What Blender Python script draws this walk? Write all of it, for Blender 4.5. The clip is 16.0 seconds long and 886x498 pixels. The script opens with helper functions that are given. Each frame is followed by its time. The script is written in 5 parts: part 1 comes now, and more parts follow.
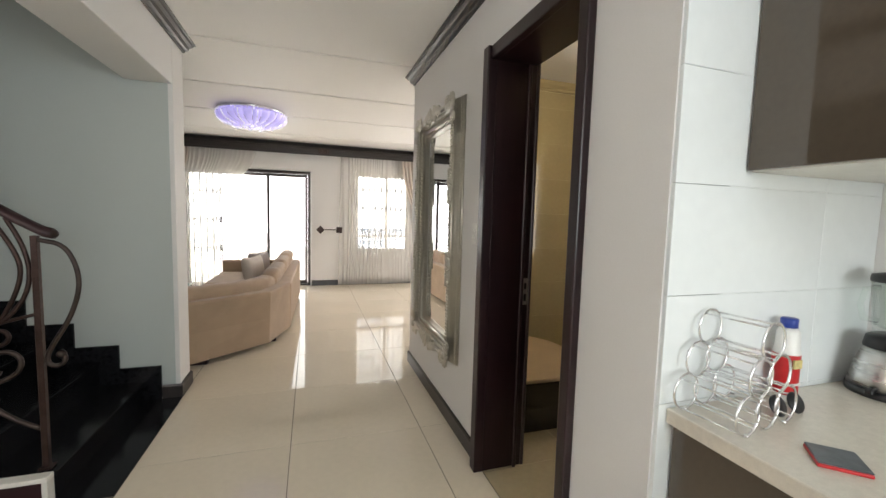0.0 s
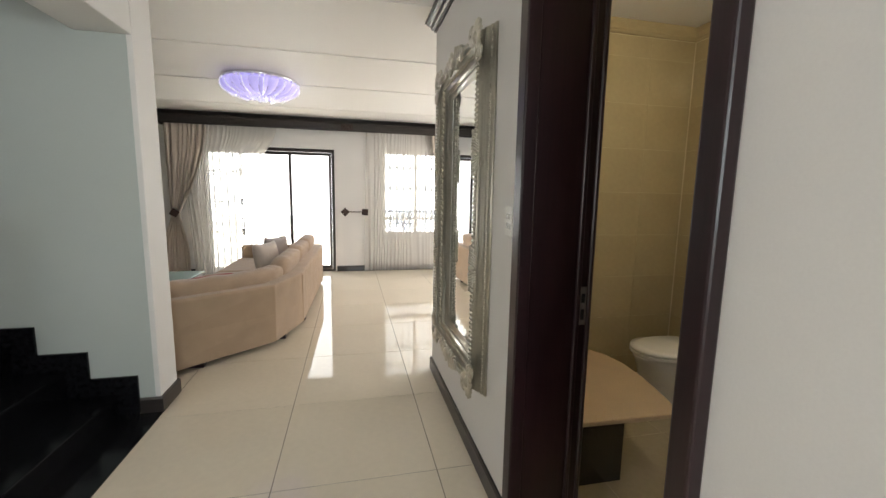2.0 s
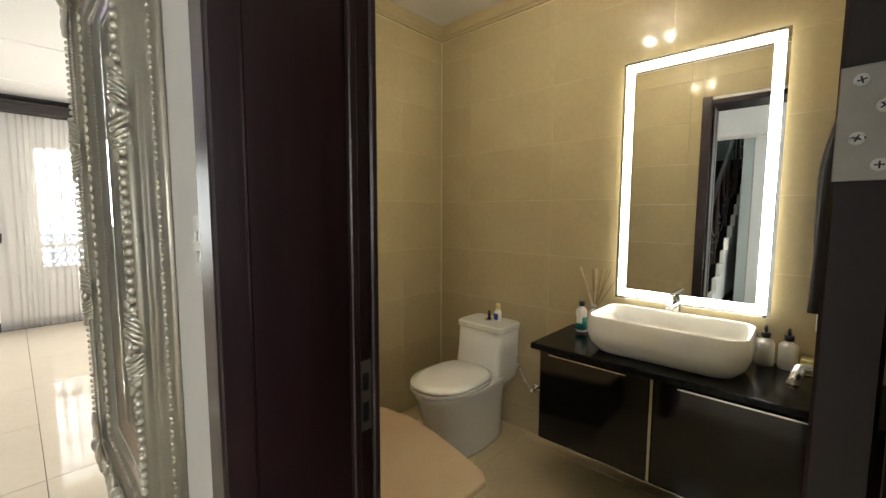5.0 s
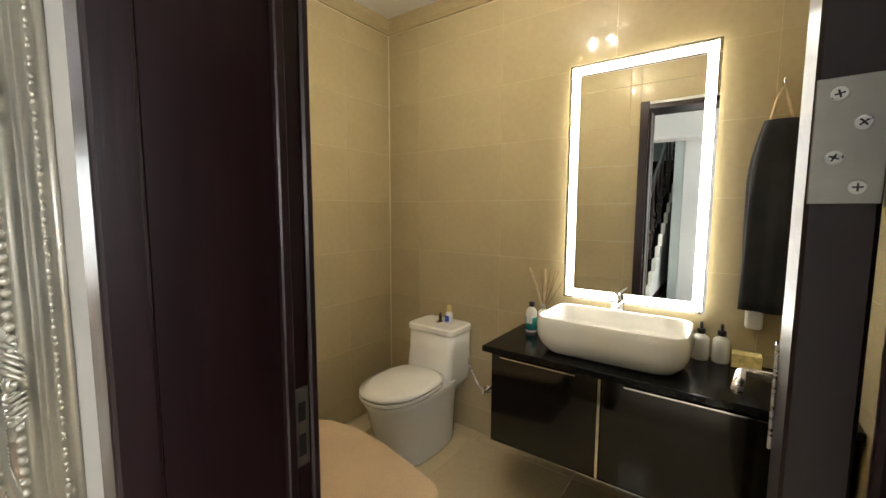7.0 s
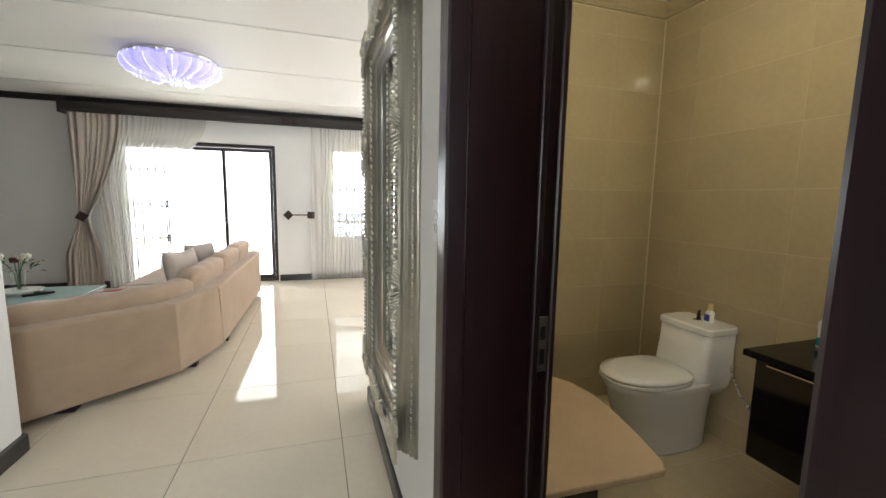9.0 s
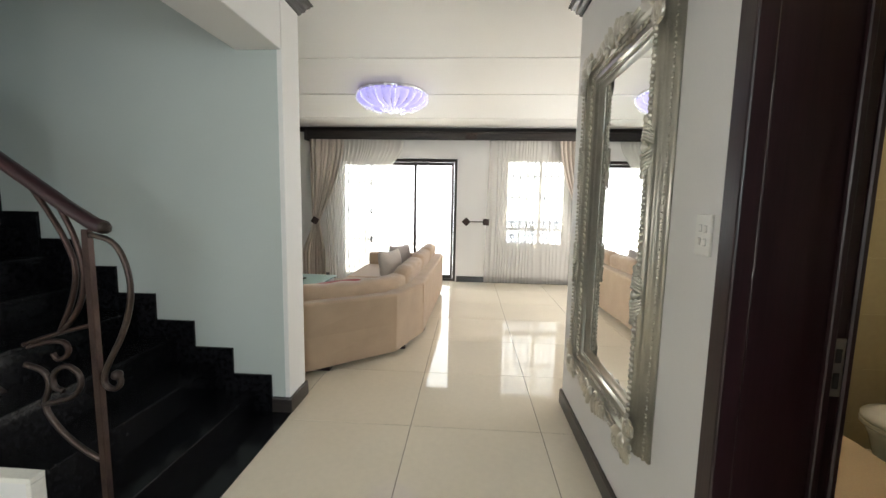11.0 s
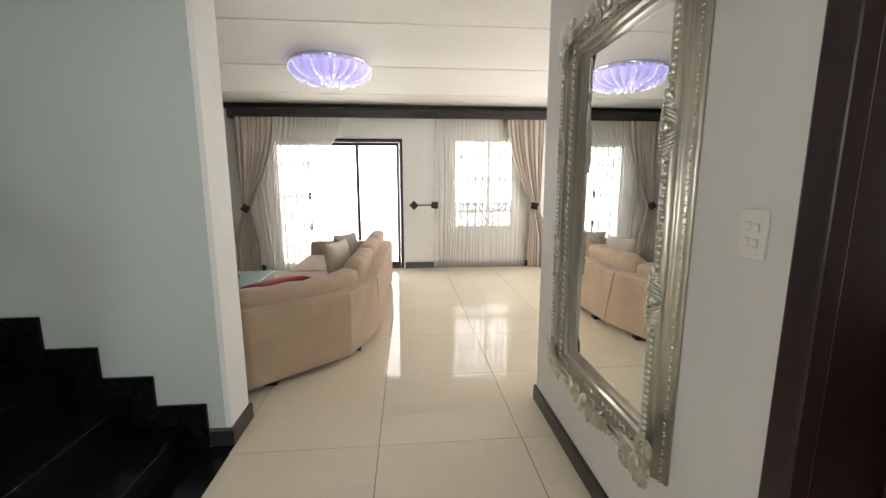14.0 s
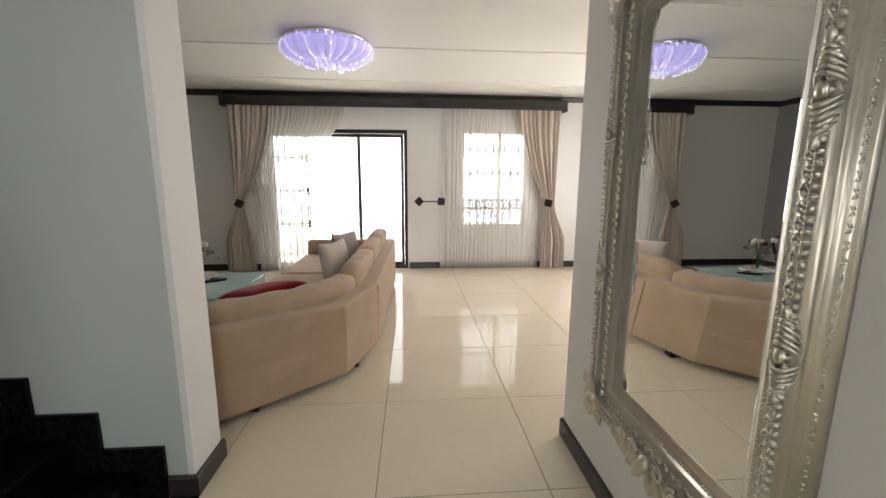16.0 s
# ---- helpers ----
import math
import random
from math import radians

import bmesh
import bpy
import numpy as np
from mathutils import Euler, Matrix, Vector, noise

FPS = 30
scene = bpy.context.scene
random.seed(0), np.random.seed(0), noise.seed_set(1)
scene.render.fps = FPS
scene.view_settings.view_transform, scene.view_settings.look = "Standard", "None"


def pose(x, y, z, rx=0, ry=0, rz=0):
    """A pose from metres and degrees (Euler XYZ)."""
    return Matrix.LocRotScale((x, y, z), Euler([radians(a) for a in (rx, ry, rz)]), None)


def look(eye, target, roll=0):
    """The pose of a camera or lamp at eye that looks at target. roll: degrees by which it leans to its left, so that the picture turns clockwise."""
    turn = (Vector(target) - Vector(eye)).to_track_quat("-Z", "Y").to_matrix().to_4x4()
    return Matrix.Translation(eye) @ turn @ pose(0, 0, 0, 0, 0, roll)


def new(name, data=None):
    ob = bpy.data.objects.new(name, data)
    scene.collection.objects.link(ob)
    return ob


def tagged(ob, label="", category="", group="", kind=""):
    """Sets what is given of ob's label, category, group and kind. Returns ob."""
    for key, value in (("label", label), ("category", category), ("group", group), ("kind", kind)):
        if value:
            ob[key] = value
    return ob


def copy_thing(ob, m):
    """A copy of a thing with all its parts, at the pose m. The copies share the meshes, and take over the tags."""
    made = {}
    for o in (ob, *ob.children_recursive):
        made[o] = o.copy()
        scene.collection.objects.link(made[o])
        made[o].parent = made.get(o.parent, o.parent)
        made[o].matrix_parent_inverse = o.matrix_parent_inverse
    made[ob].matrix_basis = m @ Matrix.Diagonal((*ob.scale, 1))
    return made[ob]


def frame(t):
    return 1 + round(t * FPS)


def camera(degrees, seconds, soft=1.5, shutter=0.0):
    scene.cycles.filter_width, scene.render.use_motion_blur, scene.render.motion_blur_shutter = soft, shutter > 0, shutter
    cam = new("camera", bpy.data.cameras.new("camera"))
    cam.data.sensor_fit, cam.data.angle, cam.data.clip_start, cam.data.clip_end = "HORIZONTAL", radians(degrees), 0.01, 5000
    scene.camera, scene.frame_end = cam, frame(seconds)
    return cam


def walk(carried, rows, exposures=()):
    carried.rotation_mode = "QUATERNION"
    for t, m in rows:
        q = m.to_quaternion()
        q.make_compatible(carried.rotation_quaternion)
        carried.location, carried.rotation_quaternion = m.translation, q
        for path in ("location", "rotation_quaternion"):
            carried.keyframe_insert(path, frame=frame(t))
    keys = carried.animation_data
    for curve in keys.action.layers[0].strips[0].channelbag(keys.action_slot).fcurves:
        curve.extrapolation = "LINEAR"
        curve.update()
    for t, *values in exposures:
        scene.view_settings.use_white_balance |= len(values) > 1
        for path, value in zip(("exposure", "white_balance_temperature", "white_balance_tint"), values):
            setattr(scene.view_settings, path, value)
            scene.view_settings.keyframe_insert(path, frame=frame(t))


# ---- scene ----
cam = camera(95.6, 16.0)
PATH = [
    (0, (-0.036, 0.138, 1.398), (0.589, 2.03, 1.232), 1.6),
    (0.5, (-0.017, 0.245, 1.396), (0.349, 2.198, 1.166), 1.2),
    (1, (0.09, 0.393, 1.412), (0.387, 2.352, 1.143), 1.2),
    (1.5, (0.18, 0.547, 1.395), (0.519, 2.499, 1.12), 1.4),
    (2, (0.238, 0.751, 1.399), (0.681, 2.683, 1.131), 1.0),
    (2.5, (0.318, 0.935, 1.374), (0.871, 2.842, 1.135), 0.4),
    (3, (0.408, 1.061, 1.383), (1.112, 2.920, 1.161), 0.7),
    (3.5, (0.494, 1.154, 1.363), (1.352, 2.950, 1.170), 0.5),
    (4, (0.528, 1.246, 1.374), (1.591, 2.928, 1.172), 0.4),
    (4.5, (0.572, 1.358, 1.369), (1.851, 2.884, 1.178), 0.2),
    (5, (0.609, 1.409, 1.365), (2.067, 2.766, 1.185), 0.2),
    (5.2, (0.623, 1.413, 1.375), (2.134, 2.71, 1.187), 0.3),
    (7.3, (0.666, 1.448, 1.387), (2.278, 2.616, 1.191), 0.2),
    (7.5, (0.652, 1.443, 1.373), (2.206, 2.687, 1.185), 0.3),
    (8, (0.622, 1.367, 1.381), (1.932, 2.864, 1.173), 0.6),
    (8.5, (0.599, 1.272, 1.388), (1.57, 3.006, 1.160), 1.2),
    (9, (0.528, 1.192, 1.360), (1.134, 3.082, 1.114), 1.0),
    (9.5, (0.453, 1.127, 1.345), (0.703, 3.096, 1.099), 0.9),
    (10, (0.395, 1.082, 1.36), (0.324, 3.067, 1.128), 1.3),
    (10.2, (0.354, 1.081, 1.366), (0.183, 3.061, 1.143), 1.2),
    (12.3, (-0.01, 1.022, 1.388), (0.054, 3.002, 1.113), 0.2),
    (12.5, (-0.015, 1.054, 1.395), (0.077, 3.028, 1.092), 0.0),
    (13, (0.002, 1.137, 1.406), (0.132, 3.104, 1.067), -0.4),
    (13.5, (0.017, 1.276, 1.425), (0.175, 3.241, 1.087), -0.5),
    (14, (0.025, 1.371, 1.421), (0.199, 3.337, 1.099), -0.1),
    (14.5, (0.03, 1.434, 1.419), (0.212, 3.401, 1.108), 0.3),
    (15, (0.053, 1.536, 1.422), (0.237, 3.503, 1.106), 0.5),
    (15.5, (0.041, 1.677, 1.43), (0.217, 3.642, 1.101), 0.4),
    (16, (0.024, 1.801, 1.416), (0.177, 3.765, 1.071), 0.3),
]
# stops: the camera opens up while it looks into the bathroom
EXPOSURES = [(0.0, 2.2, 6600, 14), (1.2, 2.3, 6600, 13), (2.5, 2.28, 6500, 12), (3.5, 2.35, 6500, 11), (4.5, 2.57, 6450, 10), (5.2, 2.8, 6450, 10), (7.5, 3.15, 6350, 12),
             (8.5, 2.78, 6150, 9), (9.5, 2.5, 6150, 10), (10.2, 2.48, 6200, 9), (12.3, 2.42, 6500, 11), (14.5, 2.32, 6550, 12), (16.0, 2.14, 6600, 14)]
walk(cam, [(t, look(eye, target, roll)) for t, eye, target, roll in PATH], EXPOSURES)


# ---- world, sun and large lights ----
world = bpy.data.worlds.new("sky_world")
scene.world = world
world.use_nodes = True
_n = world.node_tree.nodes
_sky = _n.new("ShaderNodeTexSky")
_sky.sky_type = "NISHITA"
_sky.sun_disc = False
_sky.sun_elevation, _sky.sun_rotation = radians(63.3), radians(96.8)
world.node_tree.links.new(_sky.outputs[0], _n["Background"].inputs[0])
_n["Background"].inputs[1].default_value = 0.13

sun = new("sun", bpy.data.lights.new("sun", "SUN"))
sun.data.energy, sun.data.angle, sun.data.color = 4.5, radians(0.6), (1.0, 0.95, 0.87)
sun.matrix_world = look((5.0, 10.4, 10.0), (0.0, 11.0, 0.0))


def area_lamp(name, eye, target, w, h, power, color=(1, 1, 1)):
    ob = new(name, bpy.data.lights.new(name, "AREA"))
    ob.data.shape, ob.data.size, ob.data.size_y = "RECTANGLE", w, h
    ob.data.energy, ob.data.color = power, color
    ob.matrix_world = look(eye, target)
    return ob


# added daylight fill as from unseen hall and stair windows, behind and above the camera
area_lamp("sky_hall", (-2.36, 0.1, 1.6), (1.0, 1.2, 1.3), 1.8, 1.2, 7.5, (1.0, 0.95, 0.92))
area_lamp("sky_kitchen", (0.75, -2.3, 1.75), (0.75, 1.0, 1.1), 1.4, 1.2, 14, (0.88, 0.98, 1.0))
area_lamp("sky_stair", (-4.86, 2.9, 4.1), (-1.6, 3.0, 1.6), 0.9, 1.1, 0.85, (0.86, 1.0, 0.97))
# added wide fill lamp, as if from an unseen window in the living room's east end
area_lamp("sky_living", (3.36, 6.0, 1.45), (-1.0, 5.6, 0.9), 2.6, 1.5, 19.5, (1.0, 0.97, 0.93))
# the bathroom's two halogen bulbs
for dy in (-0.065, 0.065):
    bulb_light = new("halogen_light", bpy.data.lights.new("halogen_light", "POINT"))
    bulb_light.data.energy, bulb_light.data.color, bulb_light.data.shadow_soft_size = 1.35, (1.0, 0.89, 0.67), 0.010
    bulb_light.location = (1.80, 2.27 + dy, 2.545)


# ---- materials ----
def mat(name, color, rough=0.5, metal=0.0, var=0.06, scale=6.0, grain=60.0, bump=0.05, coat=0.0, spec=0.5,
        sheen=0.0, rough_var=0.05, stretch=(1, 1, 1), piece=0.0, transmission=0.0, emit=None, emit_strength=0.0, ior=1.45):
    m = bpy.data.materials.new(name)
    m.use_nodes = True
    nt = m.node_tree
    b = nt.nodes["Principled BSDF"]
    b.inputs["Roughness"].default_value, b.inputs["Metallic"].default_value = rough, metal
    b.inputs["Coat Weight"].default_value, b.inputs["Specular IOR Level"].default_value = coat, spec
    b.inputs["Coat Roughness"].default_value = 0.06
    b.inputs["Sheen Weight"].default_value = sheen
    b.inputs["Transmission Weight"].default_value, b.inputs["IOR"].default_value = transmission, ior
    if emit:
        b.inputs["Emission Color"].default_value, b.inputs["Emission Strength"].default_value = (*emit, 1), emit_strength
    tc = nt.nodes.new("ShaderNodeTexCoord")
    mp = nt.nodes.new("ShaderNodeMapping")
    mp.inputs["Scale"].default_value = stretch
    nt.links.new(tc.outputs["Object"], mp.inputs["Vector"])

    def noise_tex(s, detail):
        t = nt.nodes.new("ShaderNodeTexNoise")
        t.inputs["Scale"].default_value, t.inputs["Detail"].default_value = s, detail
        nt.links.new(mp.outputs[0], t.inputs["Vector"])
        return t

    big, fine = noise_tex(scale, 3.0), noise_tex(grain, 4.0)
    mixn = nt.nodes.new("ShaderNodeMath")
    mixn.operation = "MULTIPLY_ADD"
    mixn.inputs[1].default_value = 0.45
    nt.links.new(fine.outputs[0], mixn.inputs[0])
    half = nt.nodes.new("ShaderNodeMath")
    half.operation = "MULTIPLY"
    half.inputs[1].default_value = 0.55
    nt.links.new(big.outputs[0], half.inputs[0])
    nt.links.new(half.outputs[0], mixn.inputs[2])
    last = mixn
    if piece:
        info = nt.nodes.new("ShaderNodeObjectInfo")
        add = nt.nodes.new("ShaderNodeMath")
        add.operation = "MULTIPLY_ADD"
        add.inputs[1].default_value = piece
        nt.links.new(info.outputs["Random"], add.inputs[0])
        nt.links.new(mixn.outputs[0], add.inputs[2])
        last = add
    ramp = nt.nodes.new("ShaderNodeValToRGB")
    lo = [max(0, c * (1 - 2 * var)) for c in color]
    hi = [min(1, c * (1 + 2 * var)) for c in color]
    ramp.color_ramp.elements[0].position, ramp.color_ramp.elements[1].position = 0.3, 0.7 + piece
    ramp.color_ramp.elements[0].color, ramp.color_ramp.elements[1].color = (*lo, 1), (*hi, 1)
    nt.links.new(last.outputs[0], ramp.inputs[0])
    nt.links.new(ramp.outputs[0], b.inputs["Base Color"])
    if rough_var:
        rv = nt.nodes.new("ShaderNodeMapRange")
        rv.inputs["To Min"].default_value, rv.inputs["To Max"].default_value = max(0.0, rough - rough_var), min(1, rough + rough_var)
        nt.links.new(big.outputs[0], rv.inputs["Value"])
        nt.links.new(rv.outputs[0], b.inputs["Roughness"])
    if bump:
        bp = nt.nodes.new("ShaderNodeBump")
        bp.inputs["Strength"].default_value, bp.inputs["Distance"].default_value = bump, 0.004
        nt.links.new(fine.outputs[0], bp.inputs["Height"])
        nt.links.new(bp.outputs[0], b.inputs["Normal"])
    return m


def wood(name, dark, light, rough, coat=0.2, stretch=(14, 14, 0.9)):
    m = mat(name, dark, rough, coat=coat, var=0.3, scale=3.0, grain=9.0, bump=0.08, stretch=stretch, rough_var=0.06)
    ramp = [n for n in m.node_tree.nodes if n.type == "VALTORGB"][0]
    ramp.color_ramp.elements[0].color, ramp.color_ramp.elements[1].color = (*dark, 1), (*light, 1)
    return m


def sheer_mat(name, color, through_part):
    """Thin net cloth: part clear, part translucent."""
    m = bpy.data.materials.new(name)
    m.use_nodes = True
    nt = m.node_tree
    nt.nodes.clear()
    out = nt.nodes.new("ShaderNodeOutputMaterial")
    dif, trl, clear = nt.nodes.new("ShaderNodeBsdfDiffuse"), nt.nodes.new("ShaderNodeBsdfTranslucent"), nt.nodes.new("ShaderNodeBsdfTransparent")
    dif.inputs[0].default_value = (*color, 1)
    trl.inputs[0].default_value = (0.62 * color[0], 0.61 * color[1], 0.58 * color[2], 1)
    a, b = nt.nodes.new("ShaderNodeMixShader"), nt.nodes.new("ShaderNodeMixShader")
    a.inputs[0].default_value = 0.48
    tc, tex = nt.nodes.new("ShaderNodeTexCoord"), nt.nodes.new("ShaderNodeTexNoise")
    tex.inputs["Scale"].default_value, tex.inputs["Detail"].default_value = 260.0, 2.0
    rng = nt.nodes.new("ShaderNodeMapRange")
    rng.inputs["To Min"].default_value, rng.inputs["To Max"].default_value = through_part - 0.15, through_part + 0.15
    nt.links.new(tc.outputs["Object"], tex.inputs["Vector"])
    nt.links.new(tex.outputs[0], rng.inputs["Value"])
    nt.links.new(rng.outputs[0], b.inputs[0])
    nt.links.new(dif.outputs[0], a.inputs[1])
    nt.links.new(trl.outputs[0], a.inputs[2])
    nt.links.new(a.outputs[0], b.inputs[1])
    nt.links.new(clear.outputs[0], b.inputs[2])
    nt.links.new(b.outputs[0], out.inputs[0])
    return m


def glass_mat(name, color=(1, 1, 1), rough=0.0):
    m = bpy.data.materials.new(name)
    m.use_nodes = True
    nt = m.node_tree
    nt.nodes.clear()
    out = nt.nodes.new("ShaderNodeOutputMaterial")
    gl, tr, mx = nt.nodes.new("ShaderNodeBsdfGlossy"), nt.nodes.new("ShaderNodeBsdfTransparent"), nt.nodes.new("ShaderNodeMixShader")
    fr = nt.nodes.new("ShaderNodeLayerWeight")
    power, gain = nt.nodes.new("ShaderNodeMath"), nt.nodes.new("ShaderNodeMath")
    fr.inputs[0].default_value = 0.5
    power.operation, gain.operation = "POWER", "MULTIPLY_ADD"
    power.inputs[1].default_value, gain.inputs[1].default_value, gain.inputs[2].default_value = 4.0, 0.7, 0.04
    nt.links.new(fr.outputs["Facing"], power.inputs[0])
    nt.links.new(power.outputs[0], gain.inputs[0])
    gl.inputs["Roughness"].default_value = rough
    tr.inputs[0].default_value = (*color, 1)
    nt.links.new(gain.outputs[0], mx.inputs[0])
    nt.links.new(tr.outputs[0], mx.inputs[1])
    nt.links.new(gl.outputs[0], mx.inputs[2])
    nt.links.new(mx.outputs[0], out.inputs[0])
    return m


M_WALL = mat("wall_paint", (0.74, 0.73, 0.71), 0.55, var=0.015, scale=1.5, grain=180, bump=0.06)
M_STAIRWALL = mat("stair_wall_paint", (0.47, 0.515, 0.495), 0.5, var=0.02, scale=1.2, grain=180, bump=0.06)
M_GREYWALL = mat("grey_accent_paint", (0.26, 0.26, 0.26), 0.6, var=0.02, scale=1.5, grain=180, bump=0.06)
M_CEIL = mat("ceiling_paint", (0.85, 0.84, 0.815), 0.55, var=0.012, scale=1.0, grain=150, bump=0.04)
M_TILE = mat("porcelain_tile", (0.70, 0.62, 0.49), 0.045, var=0.03, scale=1.6, grain=26, bump=0.0, spec=0.38, coat=0.0, piece=0.12, rough_var=0.02)
M_GROUT = mat("tile_grout", (0.13, 0.11, 0.085), 0.85, var=0.1, bump=0.2)
M_DARKWOOD = wood("mahogany", (0.009, 0.0033, 0.0044), (0.022, 0.0072, 0.0095), 0.34, coat=0.06)
M_SKIRT = wood("dark_skirting", (0.016, 0.013, 0.012), (0.035, 0.028, 0.025), 0.35, stretch=(1, 1, 20))
M_GRANITE = mat("black_granite", (0.006, 0.006, 0.007), 0.16, var=0.45, scale=40, grain=380, bump=0.0, coat=0.0, spec=0.2)
M_SOFA = mat("taupe_upholstery", (0.42, 0.305, 0.21), 0.9, var=0.07, scale=5, grain=700, bump=0.35, sheen=0.25, spec=0.2)
M_CUSHION = mat("taupe_cushion", (0.44, 0.32, 0.225), 0.9, var=0.08, scale=7, grain=600, bump=0.35, sheen=0.3, spec=0.2)
M_GREYCUSH = mat("grey_brown_cushion", (0.40, 0.35, 0.32), 0.9, var=0.08, scale=7, grain=600, bump=0.35, sheen=0.3, spec=0.2)
M_PALECUSH = mat("pale_taupe_cushion", (0.56, 0.49, 0.42), 0.9, var=0.08, scale=7, grain=600, bump=0.35, sheen=0.3, spec=0.2)
M_RED = mat("red_cloth", (0.30, 0.012, 0.02), 0.85, var=0.15, scale=20, grain=500, bump=0.4, sheen=0.2, spec=0.2)
M_CURTAIN = mat("beige_curtain", (0.54, 0.475, 0.41), 0.8, var=0.07, scale=3, grain=500, bump=0.2, sheen=0.2, spec=0.2, stretch=(3, 3, 0.4))
M_SHEER = sheer_mat("sheer_net", (0.97, 0.95, 0.91), 0.56)
M_SHEERFULL = sheer_mat("gathered_sheer_net", (0.97, 0.95, 0.91), 0.36)
M_SILVER = mat("champagne_silver", (0.58, 0.555, 0.485), 0.31, metal=0.9, var=0.05, scale=14, grain=120, bump=0.0, rough_var=0.03)
M_MIRROR = mat("mirror_silvering", (0.90, 0.92, 0.91), 0.005, metal=1.0, var=0.0, bump=0.0, rough_var=0.0)
M_GLASS = glass_mat("window_glass", (0.97, 0.99, 0.98))
M_BRONZE = mat("bronze_aluminium", (0.035, 0.028, 0.024), 0.38, metal=0.5, var=0.08, bump=0.03)
M_IRON = mat("wrought_iron", (0.045, 0.028, 0.024), 0.36, metal=0.75, var=0.25, scale=14, grain=200, bump=0.25)
M_IRONLT = mat("worn_iron", (0.055, 0.042, 0.037), 0.36, metal=0.8, var=0.25, scale=14, grain=200, bump=0.25)
M_SATIN = mat("satin_steel", (0.36, 0.34, 0.31), 0.38, metal=1.0, var=0.04, bump=0.0)
M_CHROME = mat("chrome", (0.78, 0.78, 0.78), 0.10, metal=1.0, var=0.03, bump=0.0)
M_STEEL = mat("brushed_steel", (0.55, 0.54, 0.52), 0.28, metal=1.0, var=0.06, grain=300, bump=0.08, stretch=(1, 1, 20))
M_WHITEPL = mat("white_plastic", (0.78, 0.77, 0.73), 0.35, var=0.02, bump=0.0)
# light-painted bars, coloured dark for their shade against the bright window
M_BAR = mat("shaded_bar_steel", (0.06, 0.06, 0.06), 0.5, var=0.08, bump=0.05)
M_GREYPL = mat("grey_plastic", (0.40, 0.40, 0.38), 0.4, var=0.03, bump=0.0)
M_BLACKPL = mat("black_plastic", (0.012, 0.012, 0.013), 0.35, var=0.1, bump=0.03)
M_CERAMIC = mat("white_ceramic", (0.80, 0.79, 0.74), 0.12, var=0.01, bump=0.0, coat=0.5, rough_var=0.02)
M_BTILE = mat("olive_beige_tile", (0.42, 0.345, 0.20), 0.085, var=0.05, scale=2.2, grain=30, bump=0.0, coat=0.0, rough_var=0.02, piece=0.10, stretch=(1, 1, 2.5))
M_BGROUT = mat("light_grout", (0.60, 0.51, 0.32), 0.8, var=0.05, bump=0.1)
M_BFLOOR = mat("bath_floor_tile", (0.50, 0.42, 0.27), 0.10, var=0.05, scale=2.2, grain=30, bump=0.0, coat=0.25, piece=0.08)
M_BEIGETOP = mat("beige_laminate", (0.50, 0.37, 0.23), 0.42, var=0.05, scale=5, grain=120, bump=0.05)
M_GLOSSBLK = mat("black_gloss_board", (0.008, 0.0065, 0.006), 0.10, var=0.25, scale=30, grain=300, bump=0.0, coat=0.5)
M_TAUPE = mat("taupe_gloss_board", (0.085, 0.066, 0.048), 0.08, var=0.04, scale=2, grain=60, bump=0.0, coat=0.6)
M_STONE = mat("cream_quartz", (0.66, 0.61, 0.52), 0.22, var=0.04, scale=60, grain=300, bump=0.0, coat=0.2)
M_KTILE = mat("white_glazed_tile", (0.76, 0.79, 0.78), 0.12, var=0.02, scale=2, grain=20, bump=0.0, coat=0.3, piece=0.06)
M_KGROUT = mat("white_grout", (0.70, 0.72, 0.70), 0.6, var=0.04, bump=0.1)
M_AQUAGLASS = mat("frosted_aqua_glass", (0.42, 0.60, 0.56), 0.06, var=0.03, bump=0.0, coat=0.6)
M_LED = mat("led_strip", (1, 1, 1), 0.5, var=0, bump=0, rough_var=0, emit=(1.0, 0.97, 0.88), emit_strength=3.0)
M_HALO = mat("halo_strip", (1, 1, 1), 0.5, var=0, bump=0, rough_var=0, emit=(1.0, 0.96, 0.80), emit_strength=0.75)
M_CRYSTAL = mat("violet_lit_glass", (0.55, 0.5, 0.8), 0.2, var=0.1, bump=0.0, emit=(0.50, 0.45, 1.0), emit_strength=0.12)
# clear crystal whose sparkle is put in as a slight glow
M_CRYSTALCLR = mat("clear_glowing_crystal", (0.80, 0.80, 0.90), 0.05, metal=0.85, var=0.35, scale=60, bump=0.0, emit=(0.90, 0.89, 1.0), emit_strength=0.13)
M_BULB = mat("halogen_bulb", (1, 1, 1), 0.4, var=0, bump=0, rough_var=0, emit=(1.0, 0.84, 0.55), emit_strength=0.7)
M_GRASS = mat("lawn", (0.07, 0.13, 0.03), 0.9, var=0.35, scale=9, grain=160, bump=0.6)
M_PAVE = mat("patio_paving", (0.58, 0.55, 0.50), 0.7, var=0.10, scale=4, grain=80, bump=0.2)
M_RENDER = mat("cream_plaster", (0.66, 0.60, 0.48), 0.8, var=0.06, scale=3, grain=140, bump=0.25)
M_LEAF = mat("leaf_green", (0.06, 0.12, 0.03), 0.55, var=0.4, scale=12, grain=120, bump=0.2)
M_PETAL = mat("white_petal", (0.80, 0.76, 0.66), 0.6, var=0.06, bump=0.1)
M_PETALRED = mat("dark_red_petal", (0.16, 0.02, 0.02), 0.6, var=0.2, bump=0.1)
